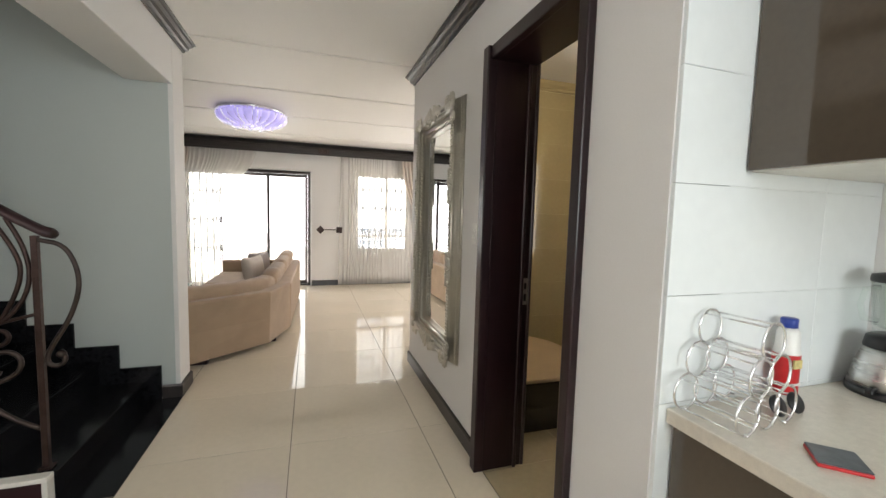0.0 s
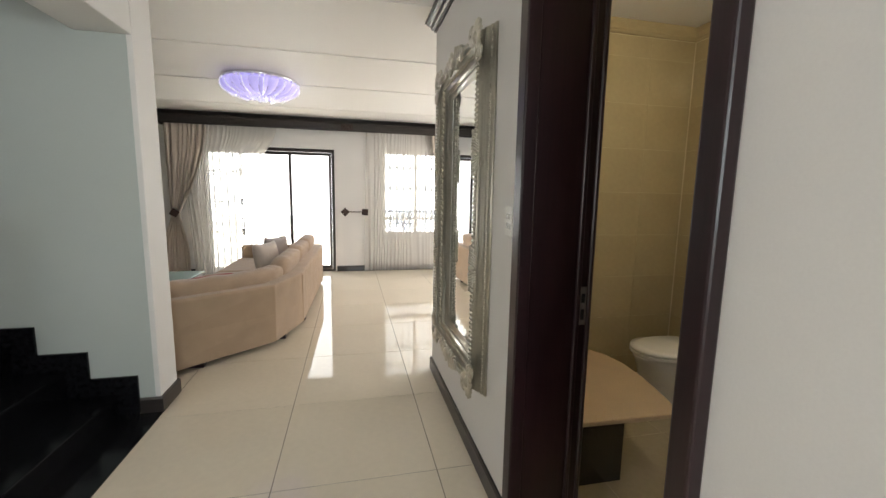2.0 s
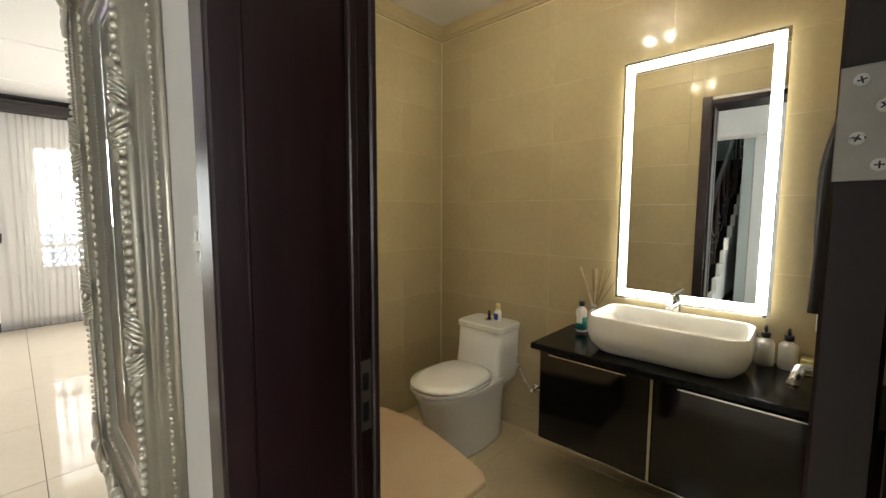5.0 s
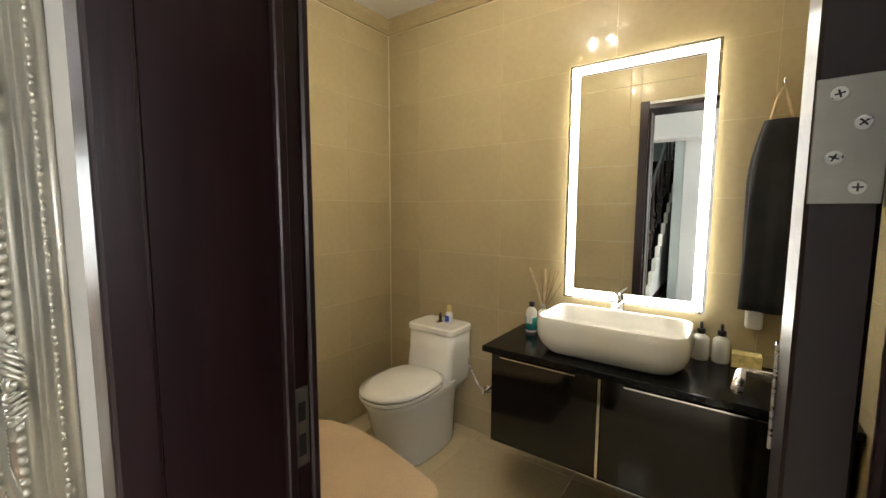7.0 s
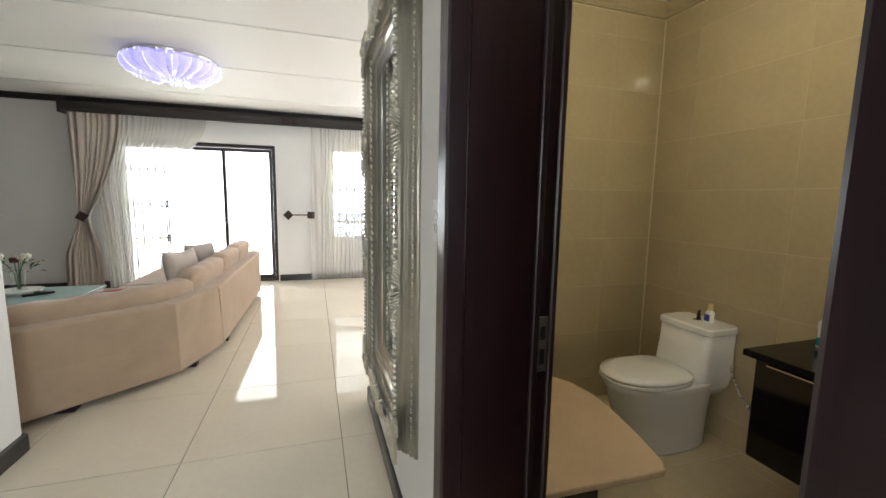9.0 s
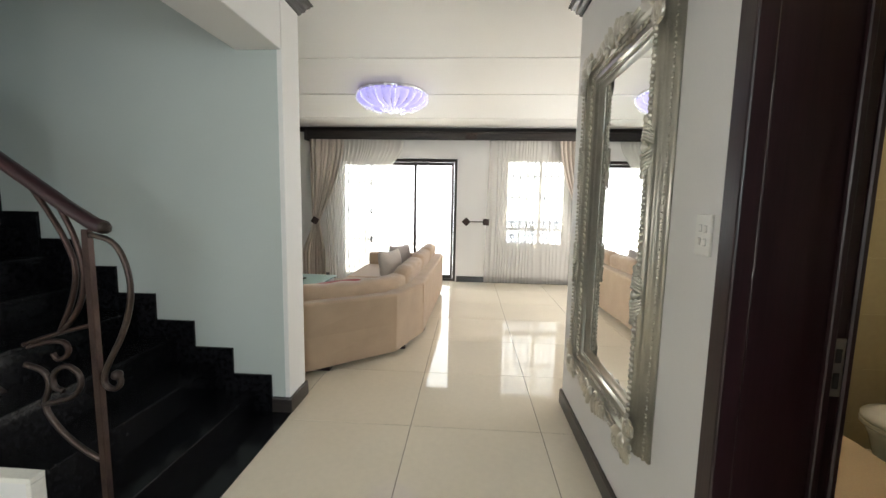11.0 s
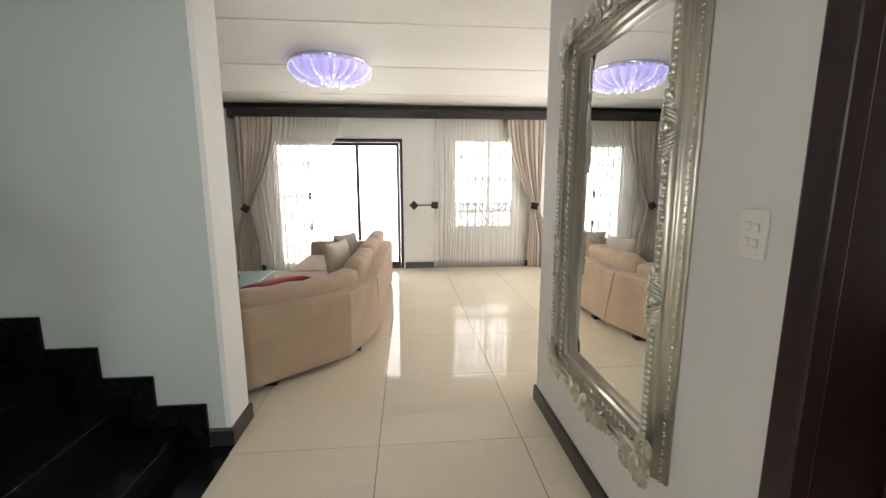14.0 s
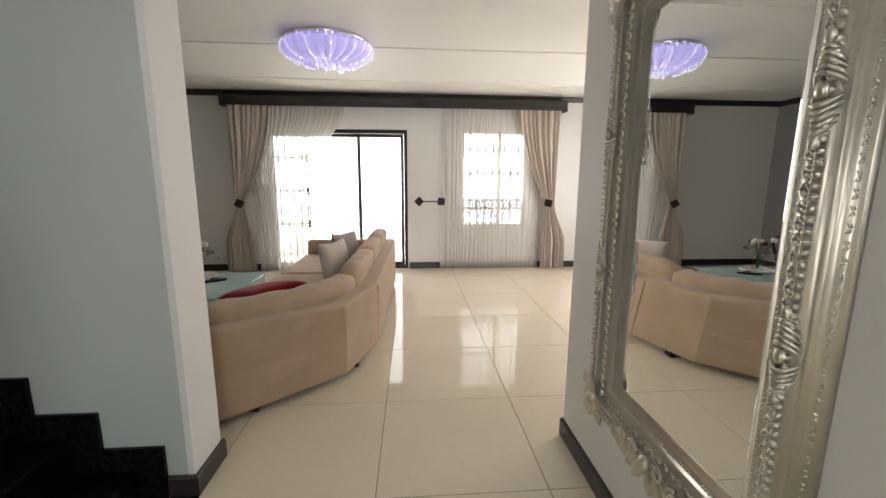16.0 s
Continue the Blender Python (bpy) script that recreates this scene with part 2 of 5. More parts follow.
M_BLACKCLOTH = mat("black_cloth", (0.018, 0.018, 0.019), 0.85, var=0.2, scale=10, grain=500, bump=0.4, sheen=0.1, spec=0.2)
M_BLUE = mat("blue_painted_steel", (0.10, 0.16, 0.28), 0.5, var=0.1, bump=0.1)
M_TEAL = mat("teal_liquid", (0.02, 0.28, 0.25), 0.15, var=0.05, bump=0.0)
M_REDLABEL = mat("red_label", (0.50, 0.018, 0.02), 0.35, var=0.08, bump=0.0)
M_BLUECAP = mat("blue_cap", (0.02, 0.05, 0.30), 0.35, var=0.05, bump=0.0)
M_YELLOW = mat("pale_yellow_sponge", (0.62, 0.52, 0.22), 0.9, var=0.15, scale=30, bump=0.4)
M_REED = mat("reed_stick", (0.28, 0.19, 0.09), 0.8, var=0.2, bump=0.2)
M_CREAMPOD = mat("cream_pods", (0.58, 0.46, 0.28), 0.8, var=0.15, bump=0.2)
M_SLATE = mat("grey_slate", (0.10, 0.11, 0.12), 0.35, var=0.15, scale=20, bump=0.1)
M_MAROON = mat("maroon_board", (0.028, 0.010, 0.012), 0.4, var=0.15, bump=0.05)
M_WHITEPAINT = mat("white_trim_paint", (0.74, 0.72, 0.66), 0.45, var=0.04, bump=0.05)
# emissive backdrop: the outdoor brightness is put into its glow
M_BACKGLOW = mat("backdrop_glow", (0.08, 0.08, 0.08), 1.0, var=0, bump=0, rough_var=0, emit=(1.0, 0.99, 0.97), emit_strength=1.15)
M_WINFRAME = mat("cream_window_frame", (0.60, 0.56, 0.48), 0.5, var=0.05, bump=0.05)


# ---- mesh helpers ----
def mesh_ob(name, bm, material, parent=None, label="", smooth=False):
    me = bpy.data.meshes.new(name)
    bmesh.ops.recalc_face_normals(bm, faces=bm.faces)
    bm.to_mesh(me)
    bm.free()
    if smooth:
        me.shade_smooth()
    me.materials.append(material)
    ob = new(name, me)
    if parent:
        ob.parent = parent
    if label:
        ob["label"] = label
    return ob


def part(name, bm, material, parent, label="", smooth=False):
    return mesh_ob(name, bm, material, parent, label, smooth)


def thing(name, label, category, at=(0, 0, 0), group="", kind=""):
    ob = new(name)
    ob.location = at
    ob.empty_display_size = 0.1
    return tagged(ob, label, category, group, kind)


def structure(ob, label="", category=""):
    return tagged(ob, label, category, kind="structure")


def add_box(bm, x0, x1, y0, y1, z0, z1, bevel=0.0, seg=1, m=None):
    r = bmesh.ops.create_cube(bm, size=1.0)
    vs = r["verts"]
    bmesh.ops.scale(bm, vec=(x1 - x0, y1 - y0, z1 - z0), verts=vs)
    bmesh.ops.translate(bm, vec=((x0 + x1) / 2, (y0 + y1) / 2, (z0 + z1) / 2), verts=vs)
    if bevel:
        es = list({e for v in vs for e in v.link_edges})
        g = bmesh.ops.bevel(bm, geom=es, offset=bevel, segments=seg, affect="EDGES", profile=0.5)
        vs = list({v for f in g["faces"] for v in f.verts} | {v for v in vs if v.is_valid})
    if m is not None:
        bmesh.ops.transform(bm, matrix=m, verts=vs)
    return vs


def boxes(*rows, bevel=0.0, seg=1):
    bm = bmesh.new()
    for row in rows:
        add_box(bm, *row, bevel=bevel, seg=seg)
    return bm


def add_lathe(bm, profile, n=24, m=None, cap=True):
    rings = []
    for r, z in profile:
        rings.append([bm.verts.new((r * math.cos(2 * math.pi * k / n), r * math.sin(2 * math.pi * k / n), z)) for k in range(n)])
    for a, b in zip(rings, rings[1:]):
        for k in range(n):
            bm.faces.new((a[k], a[(k + 1) % n], b[(k + 1) % n], b[k]))
    if cap:
        bm.faces.new(rings[0])
        bm.faces.new(rings[-1])
    if m is not None:
        bmesh.ops.transform(bm, matrix=m, verts=[v for r in rings for v in r])


def add_tube(bm, pts, r, n=8, closed=False, taper=None):
    pts = [Vector(p) for p in pts]
    rings, prev = [], None
    for i, p in enumerate(pts):
        if closed:
            d = pts[(i + 1) % len(pts)] - pts[i - 1]
        else:
            d = pts[min(i + 1, len(pts) - 1)] - pts[max(i - 1, 0)]
        d.normalize()
        if prev is None:
            u = d.orthogonal().normalized()
        else:
            u = (prev - d * prev.dot(d)).normalized()
        prev = u
        v = d.cross(u)
        rr = r * (taper(i / max(1, len(pts) - 1)) if taper else 1.0)
        rings.append([bm.verts.new(p + rr * (math.cos(2 * math.pi * k / n) * u + math.sin(2 * math.pi * k / n) * v)) for k in range(n)])
    pairs = list(zip(rings, rings[1:])) + ([(rings[-1], rings[0])] if closed else [])
    for a, b in pairs:
        for k in range(n):
            bm.faces.new((a[k], a[(k + 1) % n], b[(k + 1) % n], b[k]))
    if not closed:
        bm.faces.new(rings[0])
        bm.faces.new(rings[-1])


def add_ball(bm, c, r, u=10, v=7, scale=(1, 1, 1), rot=None):
    m = Matrix.Translation(c)
    if rot is not None:
        m = m @ rot
    m = m @ Matrix.Diagonal((*scale, 1))
    bmesh.ops.create_uvsphere(bm, u_segments=u, v_segments=v, radius=r, matrix=m)


def add_prism(bm, poly, z0, z1):
    """A plan polygon drawn up from z0 to z1."""
    a = [bm.verts.new((x, y, z0)) for x, y in poly]
    b = [bm.verts.new((x, y, z1)) for x, y in poly]
    bm.faces.new(a)
    bm.faces.new(b)
    for k in range(len(poly)):
        j = (k + 1) % len(poly)
        bm.faces.new((a[k], a[j], b[j], b[k]))


def add_sweep(bm, path, section, closed=False, cap=True):
    """section(i) gives (across, up) pairs, laid square to a plan path; across is to the left of the way."""
    n, rings = len(path), []
    for i in range(n):
        p = Vector((*path[i], 0)) if len(path[i]) == 2 else Vector(path[i])
        if closed:
            d0, d1 = Vector(path[i][:2]) - Vector(path[i - 1][:2]), Vector(path[(i + 1) % n][:2]) - Vector(path[i][:2])
        else:
            d0 = Vector(path[i][:2]) - Vector(path[max(i - 1, 0)][:2])
            d1 = Vector(path[min(i + 1, n - 1)][:2]) - Vector(path[i][:2])
            if i == 0:
                d0 = d1
            if i == n - 1:
                d1 = d0
        d0, d1 = d0.normalized(), d1.normalized()
        t = (d0 + d1).normalized()
        left = Vector((-t.y, t.x))
        k = 1.0 / max(0.5, left.dot(Vector((-d1.y, d1.x))))
        rings.append([bm.verts.new((p.x + left.x * a * k, p.y + left.y * a * k, p.z + u)) for a, u in section(i)])
    pairs = list(zip(rings, rings[1:])) + ([(rings[-1], rings[0])] if closed else [])
    for a, b in pairs:
        m = len(a)
        for k in range(m):
            bm.faces.new((a[k], a[(k + 1) % m], b[(k + 1) % m], b[k]))
    if cap and not closed:
        bm.faces.new(rings[0])
        bm.faces.new(rings[-1])


def arc(cx, cy, r, a0, a1, n=10):
    return [(cx + r * math.cos(radians(a0 + (a1 - a0) * k / n)), cy + r * math.sin(radians(a0 + (a1 - a0) * k / n))) for k in range(n + 1)]


def rounded_rect(x0, x1, y0, y1, r, n=6):
    return (arc(x1 - r, y1 - r, r, 0, 90, n) + arc(x0 + r, y1 - r, r, 90, 180, n)
            + arc(x0 + r, y0 + r, r, 180, 270, n) + arc(x1 - r, y0 + r, r, 270, 360, n))


def soften(ob, width, seg=2, angle=35):
    b = ob.modifiers.new("edges", "BEVEL")
    b.width, b.segments, b.limit_method, b.angle_limit = width, seg, "ANGLE", radians(angle)
    return ob


# ---- large structure ----
CEIL = 2.65
WX = 0.86          # corridor face of the mirror wall
FAR = 8.10         # inner face of the window wall

# far wall with the sliding door and the window
bm = boxes((-4.4, -2.15, FAR, FAR + 0.22, 0, CEIL), (-2.15, -0.04, FAR, FAR + 0.22, 2.14, CEIL),
           (-0.04, 0.80, FAR, FAR + 0.22, 0, CEIL), (0.80, 1.84, FAR, FAR + 0.22, 0, 0.65),
           (0.80, 1.84, FAR, FAR + 0.22, 2.16, CEIL), (1.84, 3.6, FAR, FAR + 0.22, 0, CEIL))
structure(mesh_ob("wall_north", bm, M_WALL), "white painted wall with a sliding door and a window", "wall")
structure(mesh_ob("wall_living_west", boxes((-4.4, -4.2, 3.73, FAR, 0, CEIL)), M_GREYWALL), "dark grey painted living room wall", "wall")
structure(mesh_ob("wall_living_east", boxes((3.4, 3.6, 3.79, FAR, 0, CEIL)), M_WALL), "white painted living room wall", "wall")
# wall between the staircase and the living room
structure(mesh_ob("wall_stair", boxes((-4.9, -0.987, 3.49, 3.725, 0, 5.0)), M_STAIRWALL), "pale grey-green painted stair wall", "wall")
structure(mesh_ob("wall_stair_end", boxes((-0.9865, -0.955, 3.488, 3.73, 0, CEIL), bevel=0.003, seg=2), M_WALL), "white painted end of the stair wall", "wall")
structure(mesh_ob("beam", boxes((-1.24, -0.957, -2.5, 3.486, 2.26, CEIL + 0.1), bevel=0.004), M_WALL), "white painted beam over the stair opening", "beam")
# mirror wall with the bathroom doorway
bm = boxes((WX, WX + 0.20, 2.10, 3.79, 0, CEIL), (WX, WX + 0.20, 1.31, 2.10, 2.23, CEIL), (WX, WX + 0.20, 0.966, 1.31, 0, CEIL))
structure(mesh_ob("wall_mirror", bm, M_WALL), "white painted corridor wall with a doorway", "wall")
structure(mesh_ob("wall_living_south", boxes((WX + 0.203, 3.6, 3.53, 3.787, 0, CEIL)), M_WALL), "white painted wall behind the bathroom", "wall")
# bathroom shell
structure(mesh_ob("wall_bath_north", boxes((WX + 0.203, 2.90, 3.4112, 3.527, 0, CEIL)), M_BGROUT), "olive-beige tiled bathroom wall", "wall")
structure(mesh_ob("wall_bath_east", boxes((2.7412, 2.90, 0.98, 3.4105, 0, CEIL)), M_BGROUT), "olive-beige tiled bathroom wall", "wall")
structure(mesh_ob("wall_bath_south", boxes((WX + 0.203, 2.7405, 0.99, 1.0958, 0, CEIL)), M_BGROUT), "olive-beige tiled bathroom wall", "wall")
structure(mesh_ob("ceiling_bath", boxes((WX + 0.2, 2.750, 1.086, 3.42, 2.635, 2.75)), M_CEIL), "white bathroom ceiling", "ceiling")
# kitchen and hall shell behind the camera
structure(mesh_ob("wall_kitchen_north", boxes((WX + 0.203, 1.90, 0.9542, 0.987, 0, CEIL)), M_KGROUT), "white tiled kitchen wall", "wall")
structure(mesh_ob("wall_kitchen_east", boxes((1.75, 1.95, -2.5, 0.9535, 0, CEIL)), M_WALL), "white painted kitchen wall", "wall")
structure(mesh_ob("wall_south", boxes((-2.6, 1.95, -2.72, -2.5, 0, CEIL)), M_WALL), "white painted wall", "wall")
structure(mesh_ob("wall_west", boxes((-2.6, -2.4, -2.5, 2.12, 0, CEIL)), M_WALL), "white painted hall wall", "wall")
structure(mesh_ob("wall_stair_south", boxes((-4.9, -2.4, 2.125, 2.25, 0, 5.0), (-2.4, -1.24, 2.125, 2.25, CEIL, 5.0)), M_STAIRWALL), "pale grey-green stair wall", "wall")
structure(mesh_ob("wall_stair_west", boxes((-5.1, -4.905, 2.1, 3.73, 0, 5.0)), M_STAIRWALL), "pale grey-green stair wall", "wall")
structure(mesh_ob("wall_stair_upper", boxes((-1.236, -1.10, 2.255, 3.485, CEIL + 0.105, 5.0)), M_STAIRWALL), "pale grey-green upper stair wall", "wall")
structure(mesh_ob("ceiling_stair", boxes((-5.1, -1.0, 2.1, 3.73, 5.003, 5.1)), M_CEIL), "white stairwell ceiling", "ceiling")

# ceiling boards with cover strips at the joints
bm = boxes((-4.4, 3.6, 3.491, FAR + 0.2, CEIL, CEIL + 0.1), (-0.956, 1.95, -2.7, 3.49, CEIL, CEIL + 0.1), (-2.6, -1.242, -2.7, 2.12, CEIL, CEIL + 0.1))
for yy in (3.60, 4.77, 5.96, 7.30):
    add_box(bm, -0.95 if yy < 3.7 else -4.19, WX if yy < 3.7 else 3.39, yy - 0.017, yy + 0.017, CEIL - 0.008, CEIL + 0.002)
add_box(bm, -0.95, WX, 2.38, 2.41, CEIL - 0.005, CEIL + 0.002)
add_box(bm, -0.95, WX, 1.18, 1.21, CEIL - 0.005, CEIL + 0.002)
structure(mesh_ob("ceiling", bm, M_CEIL), "white boarded ceiling with thin cover strips", "ceiling")


def cornice(name, path, w, h, label):
    """A stepped moulding under the ceiling, along a plan path; the wall is on the right of the way."""
    prof = [(0, 0), (0, -h), (w * 0.18, -h), (w * 0.25, -h * 0.82), (w * 0.45, -h * 0.72), (w * 0.55, -h * 0.45), (w * 0.8, -h * 0.3), (w * 0.85, -h * 0.12), (w, -h * 0.1), (w, 0)]
    bm = bmesh.new()
    add_sweep(bm, path, lambda i: [(a, CEIL + u - 0.001) for a, u in prof])
    return structure(mesh_ob(name, bm, M_SKIRT), label, "cornice")


cornice("cornice_mirror_wall", [(WX, 0.98), (WX, 3.79), (1.2, 3.79)], 0.075, 0.085, "dark wooden stepped cornice")
cornice("cornice_beam", [(-1.0 - 0.2, 3.73), (-0.955, 3.73), (-0.955, -2.4)], 0.075, 0.085, "dark wooden stepped cornice")
cornice("cornice_north", [(3.4, FAR), (-4.2, FAR), (-4.2, 3.74)], 0.06, 0.075, "dark wooden stepped cornice")


def skirting(name, path, h=0.10, t=0.016):
    prof = [(0, 0.001), (t, 0.001), (t, h - 0.012), (t - 0.005, h), (0, h)]
    bm = bmesh.new()
    add_sweep(bm, path, lambda i: prof)
    return structure(mesh_ob(name, bm, M_SKIRT), "dark stained skirting board", "skirting")


skirting("skirting_mirror_wall", [(WX, 2.105), (WX, 3.79), (3.3, 3.79)])
skirting("skirting_stair_end", [(-4.1, 3.73), (-0.955, 3.73), (-0.955, 3.488), (-1.068, 3.488)])
skirting("skirting_north_mid", [(0.80, FAR), (-0.02, FAR)])
skirting("skirting_north_east", [(3.35, FAR), (0.80, FAR)])
skirting("skirting_north_west", [(-2.17, FAR), (-4.2, FAR), (-4.2, 3.75)])

# staircase: black granite treads and risers climbing to the west
STEP_X, RUN, RISE, TREAD0 = -1.19, 0.255, 0.172, 0.14
stair = thing("staircase", "black polished granite staircase with stepped skirting", "staircase", kind="structure")
for k in range(14):
    x1, z1 = STEP_X - RUN * k, TREAD0 + RISE * k
    bm = boxes((x1 - RUN - 0.02, x1 + 0.012, 2.42, 3.482, z1 - 0.022, z1), bevel=0.004)
    part("tread", bm, M_GRANITE, stair)
    bm = boxes((x1 - 0.02, x1, 2.425, 3.48, (z1 - RISE if k else 0.002), z1 - 0.0225))
    part("riser", bm, M_GRANITE, stair)
    xs = -1.072 - 0.253 * k
    zs = 0.249 + 0.171 * k
    bm = boxes((xs - 0.253, xs, 3.470 + 0.0005 * (k % 2), 3.4895, zs - 0.30 if k else 0.001, zs), bevel=0.0015)
    part("stepped_skirting", bm, M_GRANITE, stair)
    if k:
        part("side_wall", boxes((x1 - RUN, x1 - 0.0005, 2.378, 2.415, 0.1175, z1 - 0.0225)), M_WALL, stair, "white painted stair side")
    part("side_edging", boxes((x1 - RUN, x1, 2.362, 2.4185, z1 - 0.020, z1 + 0.003), bevel=0.002), M_WHITEPAINT, stair, "white painted edging")
    part("side_edging", boxes((x1 - 0.023, x1, 2.363, 2.4175, (z1 - RISE + 0.004 if k else 0.001), z1 - 0.021), bevel=0.002), M_WHITEPAINT, stair, "white painted edging")
part("base_board", boxes((STEP_X - 14 * RUN, STEP_X - 0.024, 2.374, 2.415, 0.001, 0.117), bevel=0.002), M_MAROON, stair, "dark maroon base board")
bm = boxes((-1.189, -0.94, 2.37, 3.469, 0.0005, 0.004))
structure(mesh_ob("granite_landing", bm, M_GRANITE), "black granite strip before the stairs", "floor strip")
# door casing and jambs of the bathroom doorway
frame_set = thing("door_frame", "dark mahogany door frame with moulded architraves", "door frame", kind="structure")
CX = WX - 0.052
part("architrave", boxes((CX, WX + 0.001, 2.052, 2.118, 0.001, 2.255), bevel=0.006, seg=2), M_DARKWOOD, frame_set)
part("architrave", boxes((WX - 0.034, WX + 0.001, 1.300, 1.353, 0.001, 2.255), bevel=0.006, seg=2), M_DARKWOOD, frame_set)
part("architrave", boxes((WX - 0.036, WX + 0.001, 1.354, 2.051, 2.187, 2.254), bevel=0.006, seg=2), M_DARKWOOD, frame_set)
part("jamb", boxes((WX, 1.092, 2.056, 2.099, 0.001, 2.228), bevel=0.003), M_DARKWOOD, frame_set)
part("jamb", boxes((WX, 1.092, 1.312, 1.349, 0.001, 2.228), bevel=0.003), M_DARKWOOD, frame_set)
part("head", boxes((WX, 1.092, 1.351, 2.054, 2.19, 2.228), bevel=0.003), M_DARKWOOD, frame_set)
part("door_stop", boxes((1.038, 1.056, 2.040, 2.0555, 0.001, 2.188), bevel=0.003), M_DARKWOOD, frame_set)
part("door_stop", boxes((1.040, 1.056, 1.3495, 1.3605, 0.001, 2.188), bevel=0.003), M_DARKWOOD, frame_set)
part("inner_architrave", boxes((1.0925, 1.11, 2.05, 2.115, 0.001, 2.25), bevel=0.004), M_DARKWOOD, frame_set)
strike = part("strike_plate", boxes((1.058, 1.088, 2.0515, 2.0565, 0.925, 1.07), bevel=0.001), M_SATIN, frame_set, "steel strike plate")
part("latch_hole", boxes((1.066, 1.080, 2.0505, 2.0515, 0.945, 0.985), (1.066, 1.080, 2.0505, 2.0515, 1.01, 1.045)), M_BLACKPL, strike)

door = thing("door_1", "dark mahogany bathroom door standing open inward", "door", kind="structure")
door.matrix_world = pose(1.082, 1.362, 0, 0, 0, -4.3)      # hinged at its own origin, opened a little past square
part("leaf", boxes((0.0, 0.69, 0.0, 0.042, 0.008, 2.18), bevel=0.003), M_DARKWOOD, door)
handle = part("handle_plate", boxes((0.605, 0.645, 0.0425, 0.0495, 0.90, 1.12), bevel=0.002), M_STEEL, door, "brushed steel handle plate")
bm = bmesh.new()
add_tube(bm, [(0.625, 0.048, 1.045), (0.625, 0.094, 1.045), (0.615, 0.101, 1.045), (0.51, 0.101, 1.045)], 0.010, 10)
part("lever", bm, M_STEEL, handle, smooth=True)
for zc in (0.30, 1.438, 2.0):
    h = part("hinge", boxes((-0.0035, -0.0005, 0.001, 0.041, zc - 0.046, zc + 0.046), bevel=0.0006), M_SATIN, door, "steel butt hinge")
    bm = bmesh.new()
    add_lathe(bm, [(0.007, -0.048), (0.007, 0.048)], 10, pose(-0.006, -0.006, zc))
    part("knuckle", bm, M_SATIN, h, smooth=True)
    for j, dz in enumerate((-0.034, -0.012, 0.012, 0.034)):
        at_y = 0.014 + 0.014 * (j % 2)
        bm = bmesh.new()
        add_lathe(bm, [(0.0052, 0), (0.0052, 0.0006), (0.0044, 0.0009), (0.0030, 0.0009)], 14, pose(-0.0036, at_y, zc + dz, 0, -90))
        part("screw", bm, M_STEEL, h)
        cross = boxes((-0.0003, 0.0003, -0.0030, 0.0030, -0.0006, 0.0006), (-0.00025, 0.00025, -0.0006, 0.0006, -0.0030, 0.0030))
        bmesh.ops.transform(cross, matrix=pose(-0.0047, at_y, zc + dz, 25 * j), verts=cross.verts)
        part("screw_slot", cross, M_BLACKPL, h)



# ---- living room: door, window, curtains ----
slide = thing("sliding_door", "dark bronze aluminium sliding glass door", "sliding door", kind="structure")
part("outer_frame", boxes((-2.149, -2.10, 8.15, 8.26, 0.001, 2.139), (-0.09, -0.041, 8.15, 8.26, 0.001, 2.139), (-2.10, -0.09, 8.15, 8.26, 2.085, 2.139), (-2.10, -0.09, 8.15, 8.26, 0.001, 0.03)), M_BRONZE, slide)
for x0, x1, y in ((-2.095, -0.755, 8.205), (-0.80, -0.095, 8.17)):
    p = part("panel_frame", boxes((x0, x0 + 0.045, y, y + 0.028, 0.032, 2.08), (x1 - 0.045, x1, y, y + 0.028, 0.032, 2.08), (x0 + 0.045, x1 - 0.045, y, y + 0.028, 0.032, 0.10), (x0 + 0.045, x1 - 0.045, y, y + 0.028, 2.03, 2.08)), M_BRONZE, slide)
    g = part("pane", boxes((x0 + 0.045, x1 - 0.045, y + 0.011, y + 0.016, 0.10, 2.03)), M_GLASS, p)
    g.visible_shadow = False
part("door_pull", boxes((-0.795, -0.760, 8.145, 8.169, 0.93, 1.17), bevel=0.004), M_BLACKPL, slide)
# folded security gate behind the net curtain
gate = thing("security_gate", "black folding steel security gate pushed open", "security gate")
for x in (-2.06, -1.96, -1.86, -1.76, -1.66, -1.56, -1.53):
    part("bar", boxes((x - 0.007, x + 0.007, 8.112, 8.128, 0.03, 2.08)), M_BRONZE, gate)
for z in (0.06, 0.72, 1.22, 1.72, 2.06):
    part("cross_bar", boxes((-2.07, -1.52, 8.108, 8.112, z - 0.010, z + 0.010)), M_BRONZE, gate)
for x in (-1.61, -1.545):
    for z in (0.72, 1.22, 1.72):
        for dz in (0.035, -0.035):
            bm = bmesh.new()
            add_ball(bm, (x, 8.12, z + dz), 0.02, 8, 6)
            part("knob", bm, M_BRONZE, gate)

